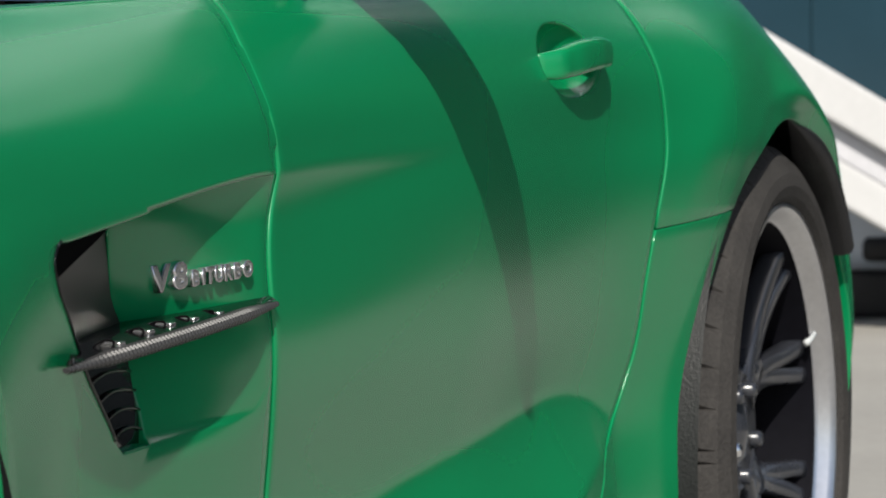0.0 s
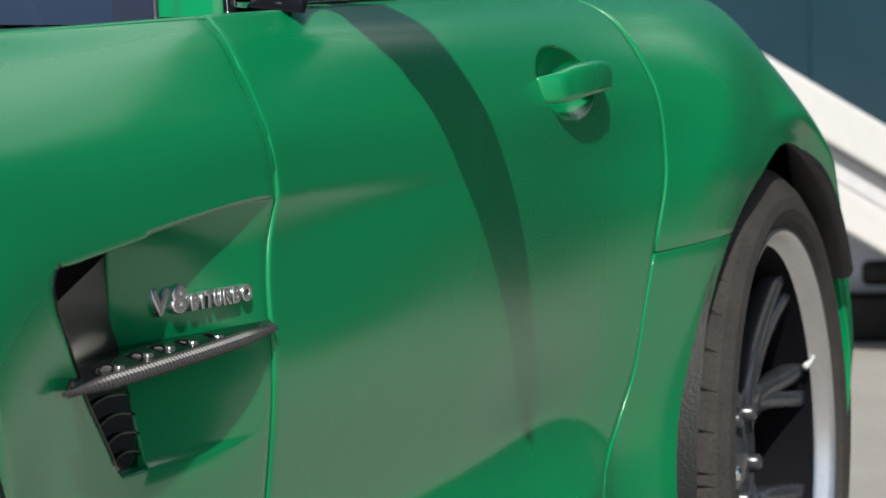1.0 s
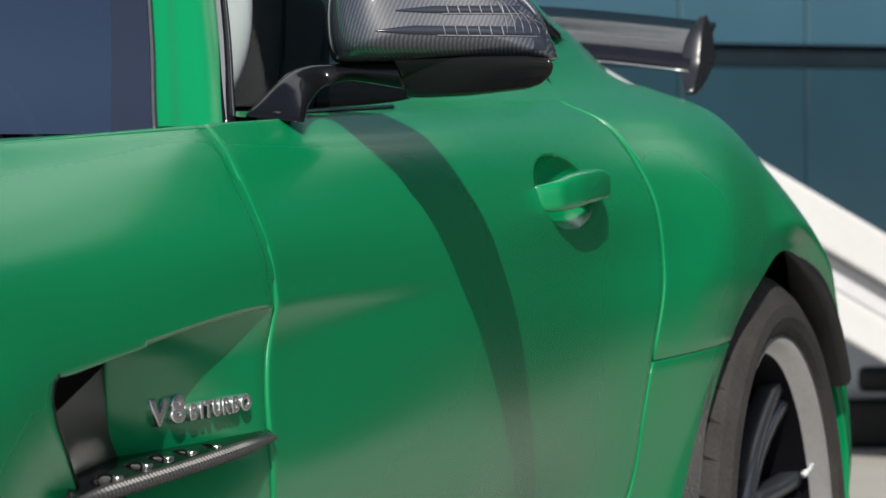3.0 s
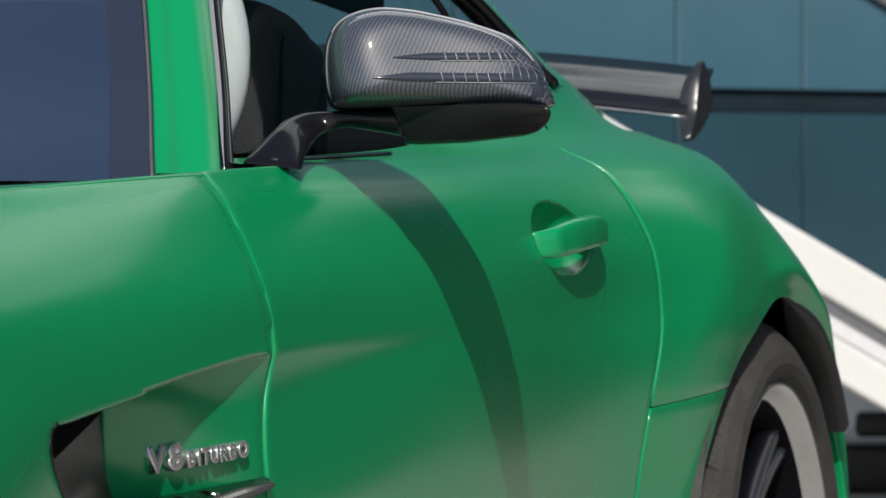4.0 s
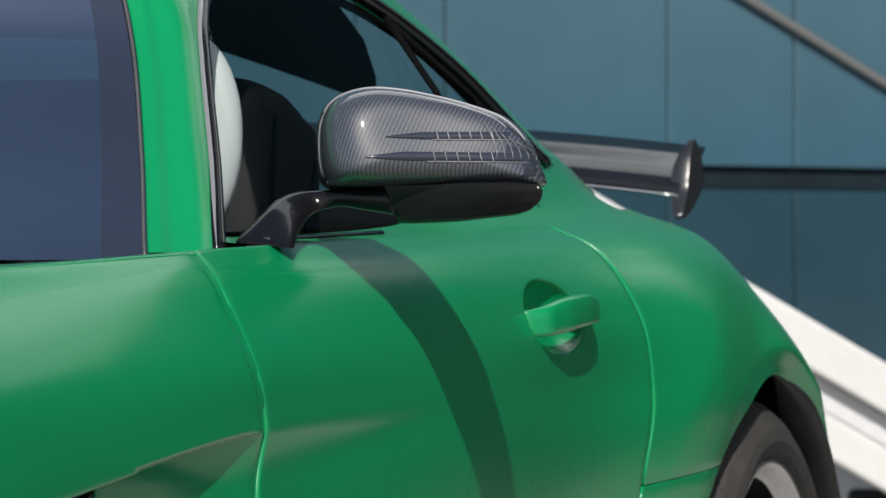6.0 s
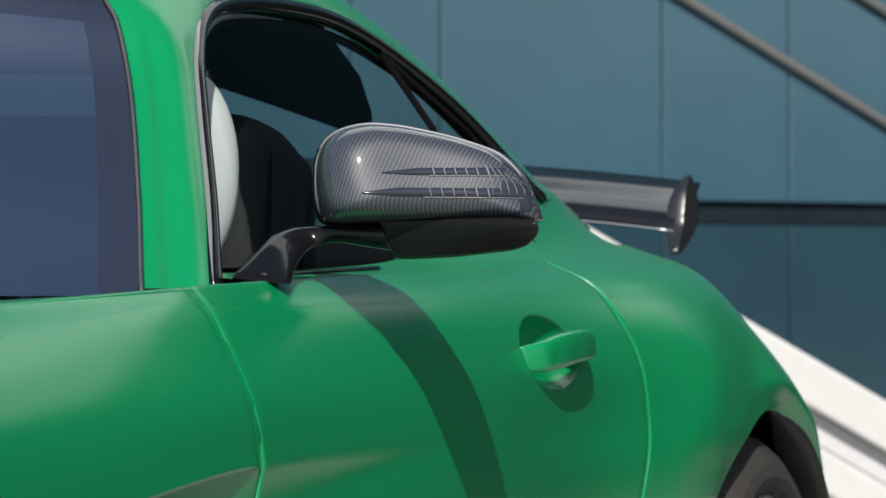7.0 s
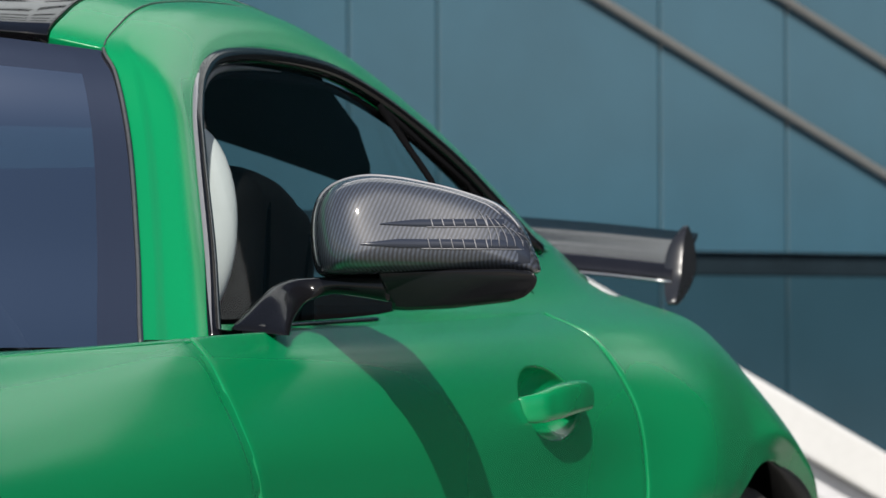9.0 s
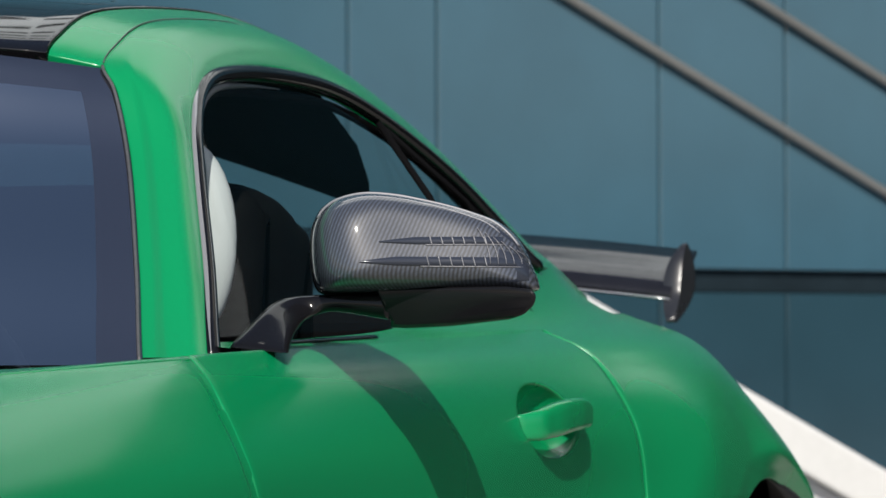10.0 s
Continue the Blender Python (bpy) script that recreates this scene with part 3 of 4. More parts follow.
part("bonnet", grid_bm([bonnet_patches()], flip=False, skirt=0.01), GREEN, car)
ys = np.linspace(-0.95, -0.402, 24)
both("front_bumper_side", [np.array([side(ys, np.full(24, k)) for k in np.linspace(TOP, 0, 30)])], GREEN, car)
nose = []
for y, q in ((-0.95, 0.0), (-1.0, 0.06), (-1.02, 0.12)):
    e = side(np.full(24, -0.95), np.linspace(0, TOP, 24))
    nose.append(np.array([(p[0] * (1 - q), y, 0.42 + (p[2] - 0.42) * (1 - q)) for p in np.concatenate([e, (e * (-1, 1, 1))[::-1]])]))
mid = nose[-1].copy()
mid[:, 0] *= 0.0
part("front_bumper", grid_bm([np.array(nose + [mid])], flip=False), GREEN, car)
tail = []
for y, q in ((3.62, 0.0), (3.66, 0.05), (3.68, 0.12)):
    e = side(np.full(24, 3.62), np.linspace(0, TOP, 24))
    tail.append(np.array([(p[0] * (1 - q), y, 0.6 + (p[2] - 0.6) * (1 - q)) for p in np.concatenate([e, (e * (-1, 1, 1))[::-1]])]))
mid = tail[-1].copy()
mid[:, 0] *= 0.0
part("rear_bumper", grid_bm([np.array(tail + [mid])], flip=True), GREEN, car)
part("underbody", box_bm(-0.80, 0.42, 0.13, 0.80, 2.24, 0.18, 0.02), BLACK_MATT, car)

# ------------------------------------------------------------------ roof, pillars and glass
S_IN = [-0.08, 0, 0.10, 0.2, 0.26, 0.30, 0.34, 0.40, 0.46, 0.56, 0.68, 0.77, 0.81, 0.88, 1.0]
IN = spline(S_IN, [(0.840, 1.070, 0.820), (0.802, 1.154, 0.882), (0.762, 1.248, 0.954), (0.711, 1.359, 1.046), (0.686, 1.418, 1.092), (0.668, 1.474, 1.126), (0.655, 1.54, 1.149),
                   (0.646, 1.66, 1.166), (0.643, 1.788, 1.171), (0.650, 1.985, 1.158), (0.692, 2.216, 1.082), (0.733, 2.335, 1.006), (0.752, 2.350, 0.982), (0.728, 2.50, 0.980), (0.640, 2.95, 0.950)])
OUT = spline(S_IN, [(0.790, 1.045, 0.805), (0.750, 1.127, 0.868), (0.710, 1.220, 0.954), (0.650, 1.346, 1.070), (0.622, 1.384, 1.127), (0.604, 1.401, 1.1495), (0.599, 1.445, 1.171),
                    (0.590, 1.56, 1.203), (0.585, 1.78, 1.220), (0.585, 2.03, 1.200), (0.585, 2.36, 1.136), (0.59, 2.60, 1.073), (0.588, 2.72, 1.040), (0.580, 2.88, 0.995), (0.55, 3.25, 0.940)])


def frame_strip(s, n=44, h=0.012, ridge=0.007):
    a, b = IN(s), OUT(s)
    up = np.stack([0.6 + 0 * s, 0 * s - 0.15, 0.75 + 0 * s], -1)
    fore = (1 - smooth((s - 0.22) / 0.12))[:, None]     # the raised outer face stops at the roof
    return np.array([a * (1 - w) + b * w + up * (4 * h * w * (1 - w) + ridge * fore * smooth((0.87 - w) / 0.07) * smooth(w / 0.6)) for w in np.linspace(0, 1, n)])


ss = np.linspace(-0.08, 1, 140)
both("body_side_frame", [frame_strip(ss)], GREEN, car)
# green rail beyond the roof joint, black roof, rear screen
sr = np.linspace(0.30, 1.0, 70)
edge = OUT(sr)
narrow = np.stack([0.915 + 0.07 * smooth((sr - 0.36) / 0.2), 1 + 0 * sr, 1 + 0 * sr], -1)
rail = np.array([edge * (1 - w) + (edge * narrow + (0, -0.012, 0.012)) * w + (-0.0015, 0, -0.0008) for w in np.linspace(0, 1, 6)])
both("roof_rail", [rail], GREEN, car, skirt=0.008)
inner = edge * (narrow - (0.010, 0, 0)) + (0, -0.014, 0.014)
rs = np.linspace(1, -1, 40)
roof_rows = []
for w in rs:
    q = inner * (w, 1, 1)
    q[:, 2] += 0.030 * (1 - w * w)
    q[:, 1] -= 0.05 * (1 - w * w) * np.clip(1 - (sr - 0.3) / 0.15, 0, 1)
    roof_rows.append(q)
roof_rows = np.array(roof_rows)
cut = 30
part("roof_panel", grid_bm([roof_rows[:, :cut]], skirt=0.01), ROOF_BLACK, car, "glossy black roof panel")
part("rear_screen", grid_bm([roof_rows[:, cut - 1:]]), REAR_GLASS, car, "tinted rear screen")

# windscreen
sw = np.linspace(0.0, 0.300, 40)
we = OUT(sw)
pane = []
for w in np.linspace(1, -1, 40):
    q = we * (w, 1, 1)
    q[:, 1] -= 0.16 * (1 - w * w)
    q[:, 2] += 0.045 * (1 - w * w) * (sw / 0.3) - 0.004
    pane.append(q)
pane = np.array(pane)
part("windscreen", grid_bm([pane[1:-1, :-6]], flip=True), SCREEN_GLASS, car)
for sl in (pane[:2], pane[-2:], pane[1:-1, -7:]):
    part("windscreen_border", grid_bm([sl], flip=True), FRIT, car)

# side windows
st = np.linspace(0.01, 0.80, 70)
ring = IN(st)
belt_y = np.interp(st, [0.01, 0.3, 0.80], [1.165, 1.30, 2.33])
base = np.stack([0.800 + 0 * st, belt_y, np.interp(belt_y, [1.1, 2.45], [0.886, 0.918])], -1)
win = np.array([(ring * (1 - w) + base * w) - (0.010, 0, 0) for w in np.linspace(0, 1, 16)])
both("side_window", [win], GLASS, car, skirt=0)
for sgn in (1, -1):
    pts = IN(np.linspace(-0.02, 0.82, 90)) - (0.003, 0, 0.001)
    to_mid = np.array([0, 1.75, 0.95]) - pts * (0, 1, 1)
    to_mid /= np.linalg.norm(to_mid, axis=1)[:, None]
    part("window_trim", tube_bm((pts + to_mid * 0.0075) * (sgn, 1, 1), 0.0092, 10), TRIM_BLACK, car)
    part("window_seal", tube_bm((pts + to_mid * 0.0210)[:52] * (sgn, 1, 1), [0.0040] * 40 + [0.0038 - 0.0003 * k for k in range(12)], 8), WINDOW_SEAL, car)
    part("window_bead", tube_bm((pts + to_mid * 0.0275 - (0.005, 0, 0)) * (sgn, 1, 1), 0.0050, 8), LINER, car)
    part("pillar_trim", tube_bm((pts[1:36] + (0.0045, -0.0045, 0)) * (sgn, 1, 1), [0.0026] * 29 + [0.0030, 0.0032, 0.0030, 0.0025, 0.0018, 0.0008], 8), TRIM_GREY, car, "grey glossy pillar trim strip")
    part("window_divider", tube_bm([(sgn * 0.662, 2.045, 1.128), (sgn * 0.728, 2.02, 1.045), (sgn * 0.790, 2.00, 0.90)], 0.0040, 8), LINER, car)
    part("window_divider", tube_bm([(sgn * 0.668, 2.050, 1.122), (sgn * 0.735, 2.13, 1.045), (sgn * 0.79, 2.20, 0.92)], 0.0028, 8), LINER, car)
    part("belt_trim", tube_bm([(sgn * 0.812, 1.20 + 1.12 * u, 0.880 + 0.030 * u) for u in np.linspace(0, 0.34, 16)], 0.0032, 8), BLACK_GLOSS, car)
    part("roof_joint", tube_bm((OUT(np.linspace(0.302, 0.95, 60)) - (0.0035, 0, -0.001)) * (sgn, 1, 1), 0.0007, 6), SEAL, car)
    part("windscreen_seal", tube_bm((OUT(np.linspace(0.0, 0.30, 40)) - (0.003, 0.003, 0.001)) * (sgn, 1, 1), 0.0017, 6), SEAL, car)

by = np.linspace(1.15, 2.95, 70)
topline = side(by, np.full(70, float(TOP)))
inline = np.stack([np.interp(by, [1.7, 2.2, 2.46, 2.95], [0.79, 0.765, 0.735, 0.62]), by,
                   spline([1.15, 1.45, 1.70, 2.15, 2.46, 2.95], [0.883, 0.889, 0.900, 0.962, 0.985, 0.950])(by)], -1)
ledge = []
for w in np.linspace(0, 1, 10):
    row = topline * (1 - w) + inline * w
    row[:, 2] = topline[:, 2] + (inline[:, 2] - topline[:, 2]) * w**1.7
    ledge.append(row)
both("belt_ledge", [np.array(ledge[::-1])], GREEN, car, skirt=0)


# ------------------------------------------------------------------ wheels
def tyre_profile():
    return [(-0.30, 0.26), (-0.315, 0.29), (-0.318, 0.32), (-0.305, 0.342), (-0.28, 0.350), (-0.15, 0.353), (-0.05, 0.351), (-0.022, 0.343),
            (-0.005, 0.328), (0.006, 0.310), (0.009, 0.295), (0.005, 0.283), (-0.004, 0.274), (-0.02, 0.268)]


def blade_bm(pts, wide, deep):
    """A spoke: rounded bar, narrow across and deep along the axle."""
    bm = bmesh.new()
    rings = []
    for (x, y, z), w, d in zip(pts, wide, deep):
        r = math.hypot(y, z)
        ty, tz = -z / r, y / r
        ring = []
        for k in range(12):
            a = k * math.tau / 12
            c, s = math.cos(a), math.sin(a)
            c, s = math.copysign(abs(c)**0.42, c) * d, math.copysign(abs(s)**0.42, s) * w
            ring.append(bm.verts.new((x - d + c, y + ty * s, z + tz * s)))
        rings.append(ring)
    for r, s in zip(rings, rings[1:]):
        for k in range(12):
            bm.faces.new((r[k], r[(k + 1) % 12], s[(k + 1) % 12], s[k])).smooth = True
    bm.faces.new(rings[0][::-1])
    bm.faces.new(rings[-1])
    bmesh.ops.recalc_face_normals(bm, faces=bm.faces)
    return bm


def build_wheel(cx, cy, cz, sgn, scale):
    hub = tagged(new("wheel"), "")
    hub.parent = car
    hub.matrix_basis = Matrix.Translation((cx, cy, cz)) @ pose(0, 0, 0, 0, -1.5 * sgn, 0) @ Matrix.Diagonal((sgn, scale, scale, 1))
    for name, mesh in WHEEL:
        o = new(name, mesh)
        o.parent = hub
    return hub


def mesh_of(name, bm, mat):
    o = part(name, bm, mat)
    me = o.data
    bpy.data.objects.remove(o)
    return name, me


WHEEL = []
tyre_bm = spun_bm(tyre_profile(), 576)
for v in tyre_bm.verts:
    a = math.atan2(v.co.z, v.co.y) / math.tau * 576
    r = math.hypot(v.co.y, v.co.z)
    if round(a) % 13 == 0 and r > 0.335 and v.co.x > -0.10:
        v.co.y *= (r - 0.006) / r
        v.co.z *= (r - 0.006) / r
for f in tyre_bm.faces:
    rs_f = [math.hypot(v.co.y, v.co.z) for v in f.verts]
    if max(rs_f) - min(rs_f) > 0.009 and min(v.co.x for v in f.verts) > -0.12:
        f.smooth = False
WHEEL.append(mesh_of("tyre", tyre_bm, RUBBER))
WHEEL.append(mesh_of("rim", spun_bm([(-0.014, 0.266), (-0.004, 0.2745), (-0.001, 0.273), (-0.002, 0.267), (-0.007, 0.2640), (-0.010, 0.2605), (-0.022, 0.2575), (-0.026, 0.252)], 120), SILVER))
WHEEL.append(mesh_of("barrel", spun_bm([(-0.0255, 0.2525), (-0.036, 0.247), (-0.12, 0.235), (-0.29, 0.235)], 90), BARREL))
# five broad stems, each forking into two arms of two bars
for k in range(20):
    stem, arm_side, bar_side = math.tau * (k // 4) / 5 + 0.58, (1, -1)[k // 2 % 2], (1, -1)[k % 2]
    pts = []
    for u in np.linspace(0, 1, 11):
        r = 0.060 + 0.197 * u
        ang = stem + arm_side * 0.315 * float(smooth(0.15 + 0.85 * u))**0.9 + bar_side * (0.02 + 0.058 * u**1.5)
        pts.append((-0.056 + 0.026 * u**1.6 - 0.010 * math.sin(u * math.pi), r * math.cos(ang), r * math.sin(ang)))
    WHEEL.append(mesh_of("spoke", blade_bm(pts, [0.017, 0.0168, 0.0162, 0.0155, 0.0145, 0.0136, 0.0128, 0.0120, 0.0114, 0.0112, 0.0118], np.linspace(0.022, 0.014, 11)), SPOKE))
for k in range(5):
    ang = math.tau * k / 5 + 0.58
    pts = [(-0.060 + 0.004 * u - 0.004 * math.sin(u * math.pi), (0.045 + 0.085 * u) * math.cos(ang), (0.045 + 0.085 * u) * math.sin(ang)) for u in np.linspace(0, 1, 7)]
    WHEEL.append(mesh_of("stem", blade_bm(pts, [0.026, 0.027, 0.028, 0.029, 0.028, 0.022, 0.010], [0.016] * 7), SPOKE))
WHEEL.append(mesh_of("hub", spun_bm([(-0.12, 0.085), (-0.07, 0.082), (-0.058, 0.070), (-0.062, 0.040), (-0.055, 0.034), (-0.050, 0.0)], 40), SPOKE))
for k in range(5):
    a = math.tau * k / 5 + 0.98
    bm = spun_bm([(-0.075, 0.0105), (-0.050, 0.0100), (-0.046, 0.007), (-0.046, 0.0)], 12)
    bmesh.ops.translate(bm, verts=bm.verts, vec=(0, 0.056 * math.cos(a), 0.056 * math.sin(a)))
    WHEEL.append(mesh_of("wheel_bolt", bm, CHROME if k == 2 else SPOKE))
WHEEL.append(mesh_of("valve", tube_bm([(-0.020, 0.238, 0.100), (-0.022, 0.224, 0.094), (-0.024, 0.219, 0.092), (-0.026, 0.212, 0.089)], [0.0030, 0.0032, 0.0045, 0.0042], 8), GREY_TRIM))
WHEEL.append(mesh_of("brake_disc", spun_bm([(-0.15, 0.06), (-0.145, 0.185), (-0.175, 0.185), (-0.175, 0.06)], 60), DISC))
build_wheel(0.955, *REAR, 1, 1.0)
build_wheel(-0.955, *REAR, -1, 1.0)
build_wheel(0.945, *FRONT, 1, 0.965)
build_wheel(-0.945, *FRONT, -1, 0.965)
for sgn in (1, -1):
    for (cy, cz), r in ((REAR, 0.40), (FRONT, 0.40)):
        prof = np.array([[(sgn * x, cy + r * math.cos(a), cz + r * math.sin(a)) for a in np.linspace(-0.35, math.pi + 0.2, 40)] for x in (0.945, 0.90, 0.60)])
        part("wheel_arch_liner", grid_bm([prof], flip=sgn > 0), BLACK_MATT, car)


# black edge strip at the back of the rear arches
for sgn in (1, -1):
    rows = []
    for r, x in ((0.350, 0.925), (0.350, 0.958), (0.354, 0.966), (0.368, 0.968), (ARCH + 0.001, 0.962), (ARCH + 0.004, 0.925)):
        row = []
        for a in np.linspace(radians(86), radians(34), 40):
            grow = float(smooth((radians(86) - a) / 0.40))
            rr, xx = ARCH + 0.002 - (ARCH + 0.002 - r) * grow, 0.940 + (x - 0.940) * grow
            row.append((sgn * xx, REAR[0] + rr * math.cos(a), REAR[1] + rr * math.sin(a)))
        rows.append(row)
    bm = grid_bm([np.array(rows)])
    bmesh.ops.recalc_face_normals(bm, faces=bm.faces)
    part("arch_edge_strip", bm, BLACK_MATT, car, "black plastic edge strip in the wheel arch")
# ------------------------------------------------------------------ vent, fin and badge behind the front wheel
def scallop_point(y, z):
    """A point of the scallop's floor."""
    p = side(np.array([y]), line_at(np.array([y]), np.array([z])))[0]
    back = float(slot_back(z))
    s = min(max((y - back) / (float(seam_front(z)) - back), 0), 1)
    return p - (float(np.interp(z, [0.52, 0.60, 0.69], [0.006, 0.044, 0.036])) * (1 - s)**1.3 * float(smooth((z - SCALLOP_LOW(y)) / 0.006)), 0, 0)


def vent(sgn):
    grille = new("side_vent")
    grille.parent = car
    def panel_point(u, z, lift=0.0):
        """On the black panel: its upper half leans out at the top, its lower half at the foot."""
        y = float(slot_front(min(max(z, 0.505), 0.70))) * (1 - u) + float(slot_back(min(max(z, 0.505), 0.70))) * u
        x0 = np.interp(z, [0.50, 0.58, 0.60, 0.72], [0.892, 0.900, 0.897, 0.926])
        x1 = np.interp(z, [0.50, 0.538, 0.575, 0.60, 0.63, 0.665, 0.72], [0.893, 0.888, 0.880, 0.873, 0.876, 0.882, 0.886])
        return (sgn * (x0 * (1 - u) + x1 * u + lift), y, z)
    for name, z0, z1 in (("vent_panel", 0.600, 0.703), ("vent_panel", 0.506, 0.598)):
        bm = grid_bm([np.array([[panel_point(u, z) for u in np.linspace(-0.12, 1.12, 8)] for z in np.linspace(z1, z0, 10)])])
        part(name, bm, VENT_SATIN if z0 > 0.55 else VENT_BLACK, grille, "glossy black vent panel")
    slat = np.array([[panel_point(u, z + (0.648 + 0.042 * u - z) * w, 0.001 + 0.002 * w) for u in np.linspace(0.0, 1.02, 8)] for w, z in ((0, 0.700), (0.5, 0.700), (0.9, 0.700), (1.0, 0.700))])
    part("vent_slat", grid_bm([slat], skirt=0.006, lip=0.001), LINER, grille, "matt black slat across the vent")
    for q in np.linspace(0.525, 0.585, 5):
        pts = [panel_point(u, q + 0.010 * math.sin(2.6 * u), 0.002) for u in np.linspace(0.02, 0.98, 10)]
        part("vent_louvre", tube_bm(pts, 0.0013, 8), BLACK_GLOSS, grille)
    pts = [side(np.array([float(slot_front(z))]), line_at(np.array([float(slot_front(z))]), np.array([z])))[0] * (sgn, 1, 1) for z in np.linspace(0.690, 0.530, 33)]
    part("vent_rim", tube_bm(pts, 0.0016, 6), BLACK_GLOSS, grille)
    fin = new("vent_fin")
    fin.parent = car
    us = np.linspace(0, 1, 261)
    outer = np.stack([0.934 - 0.014 * us + 0.005 * np.sin(us * math.pi), 0.478 + 0.474 * us, 0.597 + 0.0170 * us], -1)
    inner = np.array([scallop_point(max(y, 0.67), z) for _, y, z in outer[:, :]])
    inner[:, 1] = outer[:, 1] + 0.01 * (1 - us)
    inner[:, 0] = np.minimum(np.where(outer[:, 1] < 0.67, 0.884, inner[:, 0]) - 0.006, outer[:, 0] - 0.001)
    inner[:, 0] = outer[:, 0] + (inner[:, 0] - outer[:, 0]) * smooth((us - 0.01) / 0.16)
    inner[:, 2] = outer[:, 2] + 0.004
    rows = [outer + (0, 0, 0.0035), outer * 0.5 + inner * 0.5 + (0, 0, 0.0050), inner + (0, 0, 0.004), inner - (0, 0, 0.004), outer * 0.5 + inner * 0.5 - (0, 0, 0.005), outer - (0, 0, 0.0035)]
    bm = grid_bm([np.array(rows) * (sgn, 1, 1)])
    bmesh.ops.recalc_face_normals(bm, faces=bm.faces)
    part("fin_plate", bm, BLACK_GLOSS, fin)
    # five small scoops let into the plate, each with a bright lip
    for x, y in ((0.923, 0.590), (0.911, 0.678), (0.906, 0.735), (0.908, 0.780), (0.910, 0.830)):
        z = 0.6068 + 0.006 * (y - 0.590) / 0.24
        part("fin_louvre", tube_bm([(sgn * (x + 0.0075 * math.cos(a)), y - 0.016 + 0.012 * math.sin(a), z + 0.004 * math.sin(a)) for a in np.linspace(0, math.pi, 9)], 0.0009, 6), LINER, fin)
        part("fin_louvre", box_bm(sgn * x - 0.0095, y - 0.006, z - 0.002, sgn * x + 0.0095, y + 0.006, z + 0.0030, 0.0010), BADGE, fin, "small chrome lip on the fin")
    rad = [0.0076 * (0.35 + 0.65 * min(1, 6 * u, 5 * (1 - u) + 0.1)) * (1.0 if k % 4 < 2 else 0.55) for k, u in enumerate(us)]
    rib_bm = tube_bm(outer * (sgn, 1, 1), rad, 10, 0.8)
    for f in rib_bm.faces:
        f.smooth = False
    part("ribbed_edge", rib_bm, FIN_CARBON, fin, "ribbed carbon edge of the fin")


for sgn in (1, -1):
    vent(sgn)


def letter_mesh(char, size, depth):
    cu = bpy.data.curves.new("letter", "FONT")
    cu.body, cu.size, cu.extrude, cu.bevel_depth, cu.resolution_u = char, size, depth, size * 0.045, 3
    cu.offset = size * 0.022
    ob = new("letter", cu)
    me = bpy.data.meshes.new_from_object(ob.evaluated_get(bpy.context.evaluated_depsgraph_get()))
    bpy.data.objects.remove(ob)
    bpy.data.curves.remove(cu)
    me.materials.append(BADGE)
    return me


badge = new("badge")
badge.parent = car
tagged(badge, "raised chrome lettering V8 BITURBO")
a0, a1 = Vector(scallop_point(0.750, 0.636)), Vector(scallop_point(0.891, 0.640))
ax = (a1 - a0).normalized()
out_x = ax.cross(Vector((0, 0, 1))).normalized()
up = out_x.cross(ax).normalized()
cursor = 0.0
for ch, size, step, stretch in [("V", 0.0275, 0.0325, 1.50), ("8", 0.0275, 0.0308, 1.60)] + [(c, 0.0172, w, 1.24) for c, w in zip("BITURBO", (0.0182, 0.0080, 0.0155, 0.0178, 0.0182, 0.0182, 0.0182))]:
    ob = new("letter", letter_mesh(ch, size, 0.0026))
    ob.parent = badge
    at = a0 + ax * cursor + out_x * 0.0035
    base = Vector(scallop_point(min(at.y, 0.94), at.z))
    at.x = base.x + 0.003
    ob.matrix_basis = Matrix(((ax.x * stretch * 0.92, up.x, out_x.x, at.x), (ax.y * stretch * 0.92, up.y, out_x.y, at.y), (ax.z * stretch * 0.92, up.z, out_x.z, at.z), (0, 0, 0, 1)))
    cursor += step * 0.90


